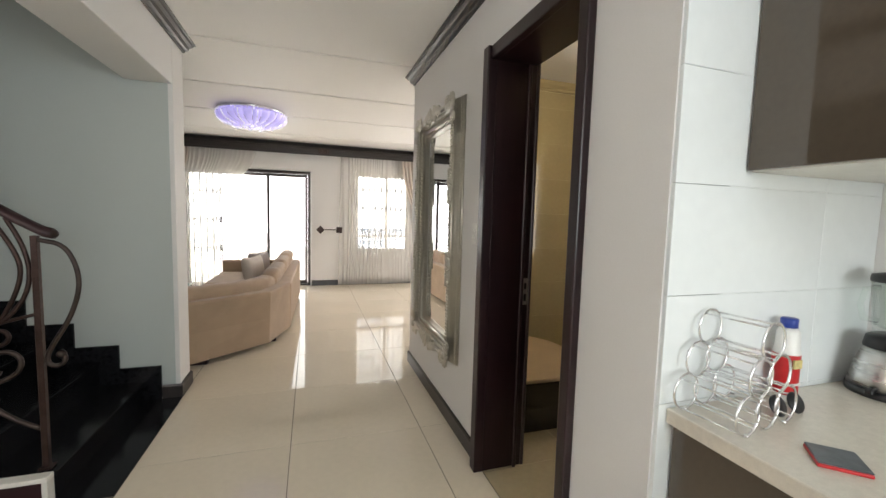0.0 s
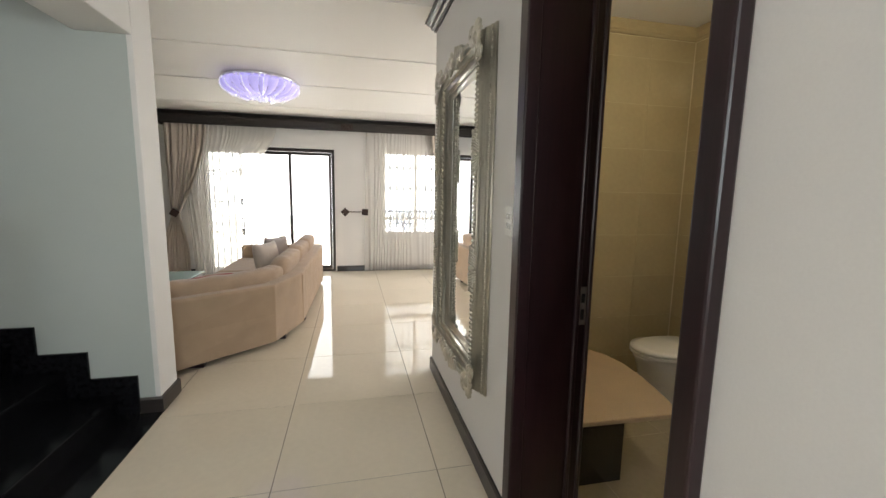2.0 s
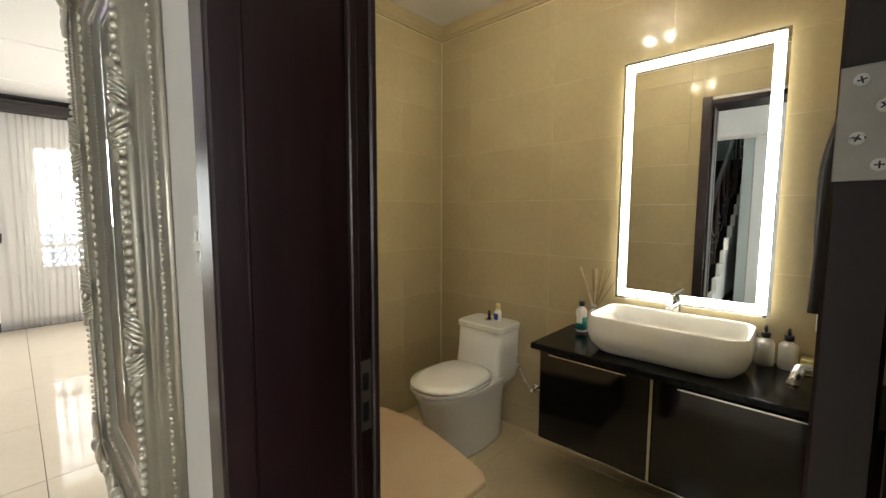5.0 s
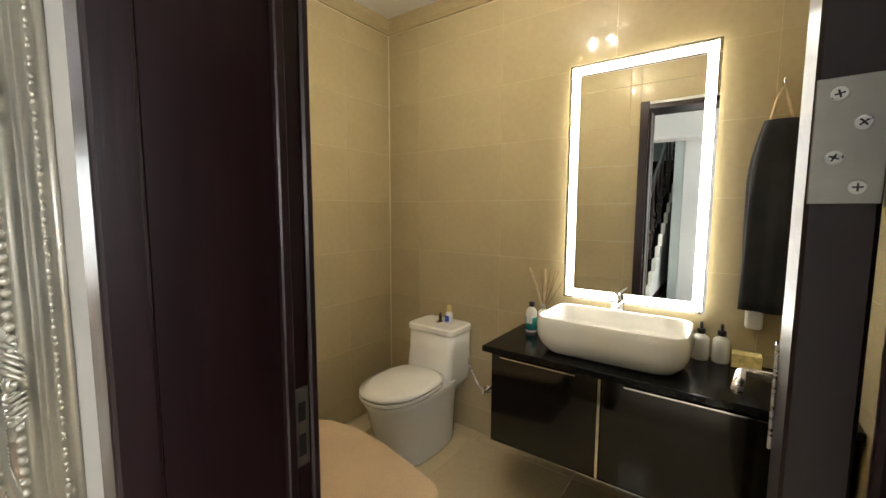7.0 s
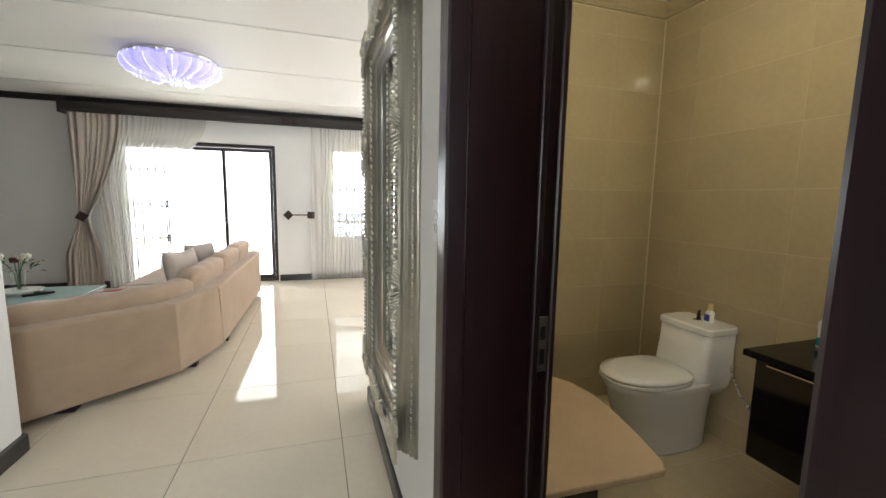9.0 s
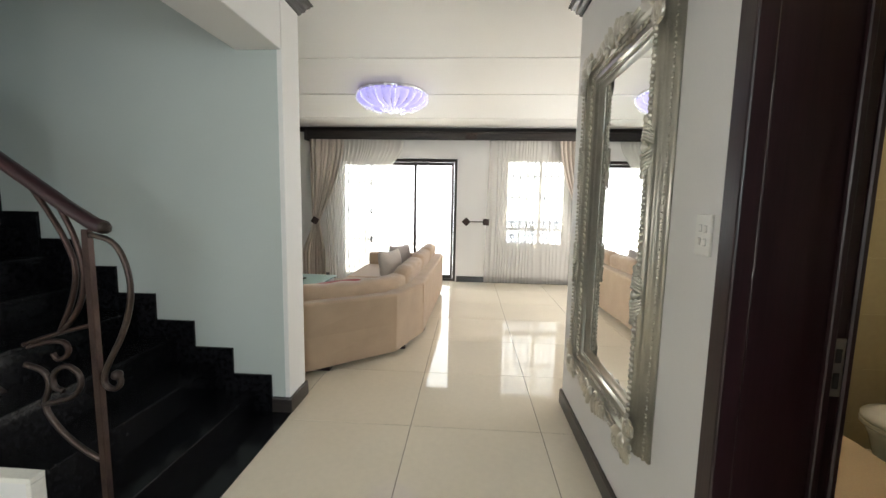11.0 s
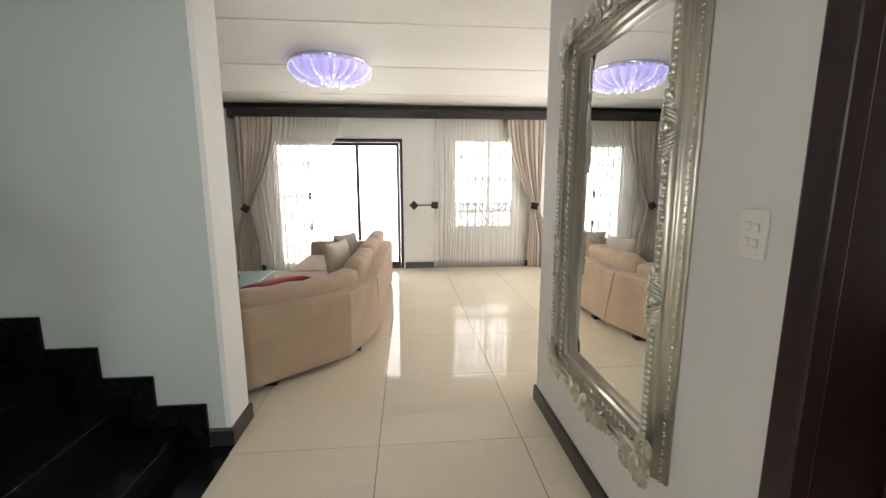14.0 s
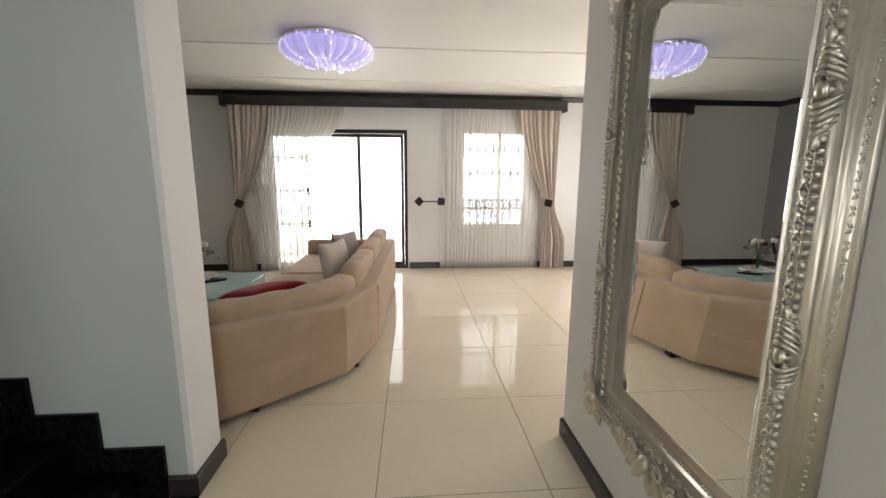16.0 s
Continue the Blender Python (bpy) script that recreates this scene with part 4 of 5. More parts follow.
# ---- outside: patio, lawn, distance ----
structure(mesh_ob("ground", boxes((-200, 200, FAR + 8.8, 260, -0.4, -0.06), (-200, -9, FAR + 0.22, FAR + 8.8, -0.4, -0.06), (9, 200, FAR + 0.22, FAR + 8.8, -0.4, -0.06)), M_GRASS), "green lawn", "lawn")
patio = structure(mesh_ob("patio", boxes((-9, 9, FAR + 0.22, FAR + 8.8, -0.3, -0.026)), M_PAVE), "paved patio outside the sliding door", "patio")
structure(mesh_ob("patio_roof", boxes((-6, 6, FAR + 0.221, FAR + 0.40, 2.72, 2.82)), M_RENDER), "cream plastered eave above the door", "eave")
rail = thing("patio_railing", "white painted steel railing round the patio", "railing")
part("top_rail", boxes((-5, 4, FAR + 2.5, FAR + 2.54, 0.66, 0.70)), M_WHITEPAINT, rail)
for k in range(10):
    part("post", boxes((-5 + k, -4.96 + k, FAR + 2.5, FAR + 2.54, -0.03, 0.66)), M_WHITEPAINT, rail)


def garden_chair(x, y, a):
    c = thing("garden_chair", "white moulded plastic garden chair on the patio", "chair", at=(x, y, -0.029), group="patio chairs")
    c.rotation_euler = (0, 0, radians(a))
    part("seat", boxes((-0.23, 0.23, -0.23, 0.23, 0.40, 0.425), bevel=0.01, seg=2), M_WHITEPL, c)
    for k in range(5):
        part("back_slat", boxes((-0.2 + 0.085 * k, -0.14 + 0.085 * k, 0.21, 0.235, 0.43, 0.86), bevel=0.006), M_WHITEPL, c)
    part("back_top", boxes((-0.22, 0.22, 0.205, 0.24, 0.861, 0.92), bevel=0.01), M_WHITEPL, c)
    for sx in (-0.21, 0.21):
        for sy in (-0.21, 0.21):
            part("leg", boxes((sx - 0.02, sx + 0.02, sy - 0.02, sy + 0.02, 0, 0.399), bevel=0.004), M_WHITEPL, c)
        part("armrest", boxes((sx - 0.03, sx + 0.03, -0.23, 0.2, 0.62, 0.645), bevel=0.006), M_WHITEPL, c)
        part("arm_post", boxes((sx - 0.018, sx + 0.018, -0.22, -0.185, 0.426, 0.619)), M_WHITEPL, c)


garden_chair(-1.9, 9.6, 25)
garden_chair(-1.25, 9.9, -30)
tre = thing("lattice_screen", "blue-grey steel lattice screen outside the window", "screen", at=(0, 0, 0))
for k in range(12):
    x = 0.72 + 0.07 * k
    for s in (1, -1):
        bm = boxes((-0.011, 0.011, -0.004, 0.004, -0.62, 0.62))
        bmesh.ops.transform(bm, matrix=pose(x + 0.1, 8.70 + 0.005 * s, 0.52, 0, 28 * s, 0), verts=bm.verts)
        part("slat", bm, M_BLUE, tre)
part("frame", boxes((0.45, 1.95, 8.69, 8.71, 1.04, 1.08), (0.45, 0.49, 8.685, 8.715, -0.03, 1.04), (1.91, 1.95, 8.685, 8.715, -0.03, 1.04)), M_BLUE, tre)


# added glowing wall, standing in for the overexposed distance behind the garden
structure(mesh_ob("backdrop", boxes((-30, 30, FAR + 9.0, FAR + 9.1, -0.06, 16.0)), M_BACKGLOW), "glowing backdrop wall standing in for the overexposed distance", "backdrop")


# ---- corridor: carved mirror, switch, stair railing ----
MIR = Matrix(((0, 0, -1, WX - 0.001), (-1, 0, 0, 2.928), (0, 1, 0, 1.288), (0, 0, 0, 1)))   # local x = -y, y = up, z = out of the wall
MW, MH, FK = 0.456, 0.845, 1.0
mirror = thing("wall_mirror_framed", "tall mirror in an ornate champagne-silver carved frame", "mirror")


def mpart(name, bm, material, parent, label="", smooth=False):
    bmesh.ops.transform(bm, matrix=MIR, verts=bm.verts)
    return part(name, bm, material, parent, label, smooth)


def frame_ring(prof):
    bm = bmesh.new()
    add_sweep(bm, [(-MW, -MH), (MW, -MH), (MW, MH), (-MW, MH)], lambda i: [(a * FK, u) for a, u in prof], closed=True)
    return bm


body = mpart("frame_body", frame_ring([(0, 0), (0, 0.008), (0.004, 0.014), (0.008, 0.016), (0.009, 0.026), (0.016, 0.030), (0.017, 0.041), (0.021, 0.043), (0.021, 0.050), (0.026, 0.052), (0.029, 0.066), (0.032, 0.071), (0.037, 0.074), (0.044, 0.078), (0.051, 0.076), (0.055, 0.071), (0.063, 0.068), (0.066, 0.060), (0.078, 0.053), (0.092, 0.045), (0.104, 0.041), (0.110, 0.042), (0.114, 0.038), (0.116, 0.028), (0.128, 0.025), (0.132, 0.026), (0.136, 0.020), (0.156, 0.012), (0.160, 0.009), (0.160, 0)]), M_SILVER, mirror, smooth=True)
glass = mpart("mirror_glass", boxes((-MW + 0.156, MW - 0.156, -MH + 0.156, MH - 0.156, 0.003, 0.0085)), M_MIRROR, mirror, "clear mirror glass")
mpart("bevel_strip", boxes((-MW + 0.162, -MW + 0.178, -MH + 0.164, MH - 0.164, 0.0088, 0.0100), (MW - 0.178, MW - 0.162, -MH + 0.164, MH - 0.164, 0.0088, 0.0100)), M_MIRROR, glass)


def along(inset, step):
    """Points round the frame at that distance from its outer edge."""
    a, b = MW - inset * FK, MH - inset * FK
    out = []
    for (x0, y0), (x1, y1) in (((-a, -b), (a, -b)), ((a, -b), (a, b)), ((a, b), (-a, b)), ((-a, b), (-a, -b))):
        n = max(1, round(math.hypot(x1 - x0, y1 - y0) / step))
        out += [(x0 + (x1 - x0) * k / n, y0 + (y1 - y0) * k / n, math.atan2(y1 - y0, x1 - x0)) for k in range(n)]
    return out


# pearl row, each bead a piece on one mesh
bm = bmesh.new()
bmesh.ops.create_uvsphere(bm, u_segments=8, v_segments=6, radius=0.0085)
pearl_me = bpy.data.meshes.new("pearl")
bm.to_mesh(pearl_me)
bm.free()
pearl_me.shade_smooth()
pearl_me.materials.append(M_SILVER)
for x, y, a in along(0.038, 0.0215):
    ob = new("pearl", pearl_me)
    ob.parent = mirror
    ob.matrix_basis = MIR @ Matrix.Translation((x, y, 0.0785))
# rope moulding and the fine outer lace
bm = bmesh.new()
for x, y, a in along(0.060, 0.011):
    add_ball(bm, (x, y, 0.0705), 0.0085, 6, 4, (1.0, 0.5, 0.55), Matrix.Rotation(a + 0.7, 4, "Z"))
tagged(mpart("rope_moulding", bm, M_SILVER, mirror, smooth=True), kind="stuff")
bm = bmesh.new()
for k, (x, y, a) in enumerate(along(0.012, 0.016)):
    add_ball(bm, (x, y, 0.024), 0.0075, 6, 4, (1.25, 0.5, 0.6), Matrix.Rotation(a + (0.6 if k % 2 else -0.6), 4, "Z"))
tagged(mpart("lace_moulding", bm, M_SILVER, mirror, smooth=True), kind="stuff")
bm = bmesh.new()
for k, (x, y, a) in enumerate(along(0.084, 0.017)):
    add_ball(bm, (x, y, 0.050), 0.014, 6, 4, (1.2, 0.42, 0.5), Matrix.Rotation(a + (0.8 if k % 2 else -0.8), 4, "Z"))
for k, (x, y, a) in enumerate(along(0.124, 0.013)):
    add_ball(bm, (x, y, 0.0265), 0.0048, 6, 4, (0.8, 1.1, 0.8), Matrix.Rotation(a, 4, "Z"))
tagged(mpart("relief_moulding", bm, M_SILVER, mirror, smooth=True), kind="stuff")


def add_leaf(bm, base, angle, length, width, lift):
    """One carved acanthus lobe, curling up at its tip."""
    d, s = Vector((math.cos(angle), math.sin(angle), 0)), Vector((-math.sin(angle), math.cos(angle), 0))
    rows = []
    for j in range(7):
        t = j / 6
        w = width * (0.35 + 1.1 * math.sin(math.pi * min(1, t * 0.85 + 0.1))) * (1 if t < 0.95 else 0.6)
        c = Vector(base) + d * length * t + Vector((0, 0, lift * math.sin(t * 2.4)))
        rows.append([bm.verts.new(c + s * (w * q) + Vector((0, 0, 0.010 * (1 - q * q) - 0.004))) for q in (-1, -0.5, 0, 0.5, 1)])
    for a, b in zip(rows, rows[1:]):
        for k in range(4):
            bm.faces.new((a[k], a[k + 1], b[k + 1], b[k]))


def add_scroll(bm, c, r, turns, start, z, thick, flip=1):
    pts = []
    n = int(18 * turns)
    for k in range(n + 1):
        t = k / n
        a = start + flip * 2 * math.pi * turns * t
        q = r * (1 - 0.78 * t)
        pts.append((c[0] + q * math.cos(a), c[1] + q * math.sin(a), z + 0.006 * t))
    add_tube(bm, pts, thick, 7, taper=lambda s: 1 - 0.35 * s)


def carved(name, label, core):
    bm = bmesh.new()
    add_ball(bm, *core)
    return mpart(name, bm, M_SILVER, mirror, label, smooth=True)


def leaf(parent, *args):
    bm = bmesh.new()
    add_leaf(bm, *args)
    mpart("leaf", bm, M_SILVER, parent, smooth=True)


def scroll(parent, *args):
    bm = bmesh.new()
    add_scroll(bm, *args)
    mpart("scroll", bm, M_SILVER, parent, smooth=True)


def corner_ornament(sx, sy):
    cx, cy = sx * (MW - 0.056), sy * (MH - 0.056)
    out = math.atan2(sy, sx)
    o = carved("corner_ornament", "carved acanthus corner ornament", ((cx, cy, 0.080), 0.030, 12, 8, (1, 1, 0.7)))
    for da in (-1.25, -0.8, -0.4, 0, 0.4, 0.8, 1.25):
        leaf(o, (cx, cy, 0.076), out + da, 0.082 - 0.010 * abs(da), 0.024, 0.008)
    for da in (-2.2, 2.2, -1.75, 1.75):
        leaf(o, (cx, cy, 0.076), out + da, 0.12, 0.022, 0.007)
    for f in (1, -1):
        scroll(o, (cx + 0.080 * math.cos(out + 1.9 * f), cy + 0.080 * math.sin(out + 1.9 * f)), 0.032, 1.6, out, 0.080, 0.0085, f)
    return o


def shell_ornament(x, y, a, size=1.0):
    """A run of curved ribs fanning both ways from a small knot, laid over the crest of the frame."""
    o = carved("shell_ornament", "carved ribbed shell ornament", ((x, y, 0.084), 0.016 * size, 10, 7, (1, 1.4, 0.8)))
    d, n = Vector((math.cos(a), math.sin(a), 0)), Vector((-math.sin(a), math.cos(a), 0))
    for way in (1, -1):
        for k in range(6):
            t = k / 5
            base = Vector((x, y, 0)) + d * way * (0.012 + 0.070 * t) * size
            half = (0.034 - 0.017 * t) * size
            bm = bmesh.new()
            pts = []
            for j in range(9):
                q = j / 4 - 1
                pts.append(base + n * half * q + d * way * 0.022 * size * (1 - q * q) + Vector((0, 0, 0.090 - 0.022 * q * q - 0.004 * t)))
            add_tube(bm, pts, 0.0070 * size, 7, taper=lambda u: 0.45 + 0.65 * math.sin(math.pi * u))
            mpart("rib", bm, M_SILVER, o, smooth=True)
        leaf(o, tuple(Vector((x, y, 0.082)) + d * way * 0.088 * size), a + (0 if way > 0 else math.pi), 0.040 * size, 0.010 * size, 0.006)
    return o


def crest_ornament(y, s):
    o = carved("crest_ornament", "carved scroll crest", ((0, y, 0.082), 0.026, 12, 8, (1, 1.2, 0.7)))
    for k in range(5):
        for side in (1, -1):
            leaf(o, (side * (0.02 + 0.035 * k), y, 0.078), math.pi / 2 * s + side * (0.35 + 0.22 * k) * -s, 0.080 - 0.006 * k, 0.020, 0.008)
    for side in (1, -1):
        scroll(o, (side * 0.155, y + 0.008 * s), 0.036, 1.7, math.pi / 2, 0.080, 0.009, side)
        scroll(o, (side * 0.075, y - 0.015 * s), 0.026, 1.5, -math.pi / 2, 0.080, 0.008, -side)
    return o


for sx in (-1, 1):
    for sy in (-1, 1):
        corner_ornament(sx, sy)
for sx in (-1, 1):
    for zz in (1.58, 1.06):
        shell_ornament(sx * (MW - 0.048), zz - 1.288, math.pi / 2, 0.85)
crest_ornament(MH - 0.050, 1)
crest_ornament(-MH + 0.050, -1)

sw = thing("light_switch", "white three-gang light switch plate on the wall", "light switch", at=(WX - 0.001, 2.262, 1.298))
part("plate", boxes((-0.009, 0, -0.038, 0.038, -0.060, 0.060), bevel=0.003, seg=2), M_WHITEPL, sw)
for y, z in ((-0.013, 0.018), (0.013, 0.020), (-0.013, -0.020), (0.013, -0.018)):
    part("rocker", boxes((-0.0135, -0.009, y - 0.0065, y + 0.0065, z - 0.009, z + 0.009), bevel=0.0015), M_WHITEPL, sw)
    part("rocker_gap", boxes((-0.0095, -0.0088, y - 0.0075, y + 0.0075, z - 0.0105, z + 0.0105)), M_GREYPL, sw)

# stair railing: iron scrollwork under a dark red wooden handrail
RY = 2.46
rail_ob = thing("stair_railing", "wrought iron scroll railing with a dark red wooden handrail", "stair railing")
SL = RISE / RUN


def rail_line(x):
    return 1.265 + SL * (-1.20 - x)


bm = bmesh.new()
prof = [(-0.030, -0.014), (-0.032, 0.006), (-0.022, 0.022), (0, 0.028), (0.022, 0.022), (0.032, 0.006), (0.030, -0.014), (0.012, -0.022), (-0.012, -0.022)]
pts = [(-1.165, RY, 1.262), (-1.20, RY, 1.272), (-1.3, RY, rail_line(-1.3)), (-4.55, RY, rail_line(-4.55))]
add_sweep(bm, pts, lambda i: prof)
part("handrail", bm, M_MAROON, rail_ob, "dark red polished wooden handrail", smooth=True)
bm = bmesh.new()
add_ball(bm, (-1.168, RY, 1.264), 0.027, 10, 8, (0.8, 1.1, 0.8))
part("handrail_cap", bm, M_IRONLT, rail_ob, "worn metal cap", smooth=True)


def bar(pts, r=0.011, mat_=None, name="scroll"):
    # round off the given corner points
    q = [Vector((x, RY, z)) for x, z in pts]
    for _ in range(2):
        out = [q[0]]
        for a, b in zip(q, q[1:]):
            out += [a.lerp(b, 0.25), a.lerp(b, 0.75)]
        q = out + [q[-1]]
    bm = bmesh.new()
    add_tube(bm, q, r, 8)
    return part(name, bm, mat_ or M_IRONLT, rail_ob, smooth=True)


def rail_bay(x0, dz):
    """One bay of scrolls behind a post at x0."""
    def sh(pts):
        return [(x + x0, z + dz) for x, z in pts]
    bar(sh([(-0.20, 0.20), (-0.14, 0.11), (-0.08, 0.00), (-0.05, -0.10), (-0.08, -0.22), (-0.14, -0.34)]), 0.010, M_IRON)
    bar(sh([(-0.10, 0.135), (-0.05, 0.03), (-0.02, -0.10), (-0.04, -0.22), (-0.10, -0.31), (-0.14, -0.34)]), 0.010, M_IRON)
    bar(sh([(-0.30, -0.40), (-0.16, -0.35), (-0.01, -0.31)]), 0.008, M_IRON)
    bar(sh([(-0.28, -0.41), (-0.19, -0.38), (-0.12, -0.38), (-0.11, -0.43), (-0.16, -0.46), (-0.18, -0.43)]), 0.010, M_IRON)
    bar(sh([(-0.24, -0.64), (-0.15, -0.62), (-0.08, -0.58), (-0.07, -0.51), (-0.13, -0.47), (-0.19, -0.51), (-0.19, -0.57), (-0.15, -0.58)]), 0.011, M_IRONLT)
    bar(sh([(-0.30, -0.48), (-0.22, -0.50), (-0.20, -0.56), (-0.24, -0.64), (-0.20, -0.72), (-0.12, -0.80), (-0.02, -0.86)]), 0.011, M_IRONLT)


for k in range(4):
    px = -1.235 - 3 * RUN * k
    pz = TREAD0 + RISE * 3 * k
    part("post", boxes((px - 0.013, px + 0.013, RY - 0.013, RY + 0.013, pz + 0.001, pz + 1.115), bevel=0.002), M_IRON, rail_ob)
    part("post_foot", boxes((px - 0.025, px + 0.025, RY - 0.025, RY + 0.025, pz + 0.0005, pz + 0.012), bevel=0.002), M_IRON, rail_ob)
    rail_bay(px, 1.20 + SL * 3 * RUN * k)
    rail_bay(px - 1.5 * RUN, 1.20 + SL * 3 * RUN * k + 1.5 * RISE)
# the large C-scroll at the foot of the rail
bar([(-1.22, 1.235), (-1.13, 1.215), (-1.085, 1.12), (-1.075, 1.01), (-1.115, 0.87), (-1.19, 0.74), (-1.215, 0.68), (-1.205, 0.645), (-1.17, 0.635), (-1.143, 0.66), (-1.148, 0.695), (-1.172, 0.70)], 0.011, M_IRONLT, "large_scroll")
bm = bmesh.new()
add_ball(bm, (-1.158, RY, 0.695), 0.020, 10, 8)
part("scroll_end", bm, M_IRONLT, rail_ob, smooth=True)


# ---- bathroom ----
BX = 2.740
bm = bmesh.new()
prof = [(0, 2.545), (0.012, 2.545), (0.020, 2.557), (0.014, 2.572), (0.030, 2.600), (0.034, 2.634), (0, 2.634)]
add_sweep(bm, [(BX, 1.10), (BX, 3.41), (WX + 0.207, 3.41), (WX + 0.207, 1.10)], lambda i: prof)
structure(mesh_ob("tile_cornice", bm, M_BTILE), "olive-beige moulded tile cornice", "cornice")
structure(mesh_ob("tile_corner_trim", boxes((BX - 0.006, BX - 0.0005, 3.403, 3.4095, 0.002, 2.544)), M_BGROUT), "pale corner trim", "trim")

# wall-hung toilet fitted to the wall, one piece
wc = thing("toilet", "white one-piece ceramic toilet with the lid closed", "toilet", at=(2.735, 2.885, 0))


def oval(x0, x1, w, n=28, sq=0.75):
    """A plan ring, blunt at the wall end x1 and round at the front x0."""
    out = []
    for k in range(n):
        a = 2 * math.pi * k / n
        c, s = math.cos(a), math.sin(a)
        e = sq if c > 0 else 1.0
        out.append(((x0 + x1) / 2 + (x1 - x0) / 2 * math.copysign(abs(c) ** e, c), w / 2 * math.copysign(abs(s) ** (0.72 if c > 0 else 0.9), s)))
    return out


def loft(bm, rings, cap=True):
    vs = [[bm.verts.new((x, y, z)) for x, y in ring] for ring, z in rings]
    for a, b in zip(vs, vs[1:]):
        for k in range(len(a)):
            bm.faces.new((a[k], a[(k + 1) % len(a)], b[(k + 1) % len(b)], b[k]))
    if cap:
        bm.faces.new(vs[0])
        bm.faces.new(vs[-1])


bm = bmesh.new()
loft(bm, [(oval(-0.625, -0.06, 0.285), 0.0), (oval(-0.63, -0.06, 0.29), 0.012), (oval(-0.636, -0.06, 0.293), 0.10), (oval(-0.652, -0.055, 0.302), 0.20), (oval(-0.68, -0.05, 0.325), 0.29), (oval(-0.70, -0.04, 0.345), 0.355), (oval(-0.715, -0.03, 0.358), 0.385), (oval(-0.71, -0.03, 0.352), 0.392)])
part("bowl", bm, M_CERAMIC, wc, smooth=True)
bm = bmesh.new()
loft(bm, [(oval(-0.72, -0.24, 0.362, sq=0.55), 0.396), (oval(-0.728, -0.24, 0.372, sq=0.55), 0.404), (oval(-0.728, -0.24, 0.372, sq=0.55), 0.416), (oval(-0.722, -0.24, 0.366, sq=0.55), 0.420)])
part("seat", bm, M_CERAMIC, wc, smooth=False)
bm = bmesh.new()
loft(bm, [(oval(-0.722, -0.24, 0.366, sq=0.55), 0.4215), (oval(-0.728, -0.24, 0.374, sq=0.55), 0.430), (oval(-0.724, -0.24, 0.370, sq=0.55), 0.442), (oval(-0.66, -0.26, 0.31, sq=0.55), 0.450)])
part("lid", bm, M_CERAMIC, wc, smooth=True)
rr = lambda x0, x1, w, r: rounded_rect(x0, x1, -w / 2, w / 2, r, 5)
bm = bmesh.new()
loft(bm, [(rr(-0.20, -0.002, 0.25, 0.05), 0.30), (rr(-0.235, -0.002, 0.31, 0.04), 0.36), (rr(-0.245, -0.002, 0.335, 0.035), 0.44), (rr(-0.232, -0.002, 0.325, 0.035), 0.55), (rr(-0.222, -0.002, 0.330, 0.035), 0.652)])
part("tank", bm, M_CERAMIC, wc, smooth=True)
bm = bmesh.new()
loft(bm, [(rr(-0.226, -0.001, 0.334, 0.036), 0.654), (rr(-0.232, -0.001, 0.342, 0.036), 0.660), (rr(-0.232, -0.001, 0.342, 0.036), 0.686), (rr(-0.222, -0.004, 0.328, 0.034), 0.693)])
part("tank_lid", bm, M_CERAMIC, wc, smooth=False)
bm = bmesh.new()
add_lathe(bm, [(0.022, 0.693), (0.022, 0.699), (0.018, 0.701)], 18, pose(-0.12, 0, 0))
part("flush_button", bm, M_CHROME, wc, smooth=True)

spray = thing("spray_bottle", "white spray bottle with an orange cap on the toilet tank", "spray bottle", at=(2.64, 2.83, 0.6935))
bm = bmesh.new()
add_lathe(bm, [(0.020, 0), (0.022, 0.006), (0.022, 0.060), (0.014, 0.072)], 16)
part("bottle", bm, M_WHITEPL, spray, smooth=True)
bm = bmesh.new()
add_lathe(bm, [(0.014, 0.0725), (0.015, 0.080), (0.015, 0.105), (0.011, 0.110)], 16)
part("cap", bm, M_YELLOW, spray, "orange cap", smooth=True)
part("label", boxes((-0.0235, -0.019, -0.014, 0.014, 0.012, 0.05)), M_BLUECAP, spray)
fig = thing("small_ornament", "small dark brown figurine on the toilet tank", "ornament", at=(2.625, 2.885, 0.701))
bm = bmesh.new()
add_lathe(bm, [(0.012, 0), (0.014, 0.004), (0.008, 0.014), (0.012, 0.026), (0.006, 0.038), (0.009, 0.046), (0.003, 0.054)], 12)
part("figure", bm, M_IRON, fig, smooth=True)

valve = thing("stop_valve", "chrome angle stop valve on the tiled wall", "valve", at=(BX - 0.002, 2.60, 0.30))
bm = bmesh.new()
add_lathe(bm, [(0.026, 0), (0.024, 0.008), (0.010, 0.010), (0.010, 0.05)], 16, pose(0, 0, 0, 0, -90))
add_ball(bm, (-0.055, 0, 0), 0.016, 10, 8)
part("body", bm, M_CHROME, valve, smooth=True)
bm = bmesh.new()
add_tube(bm, [(-0.055, 0, 0), (-0.06, 0.05, 0.05), (-0.05, 0.11, 0.14), (-0.04, 0.14, 0.24)], 0.005, 8)
part("hose", bm, M_STEEL, valve, smooth=True)

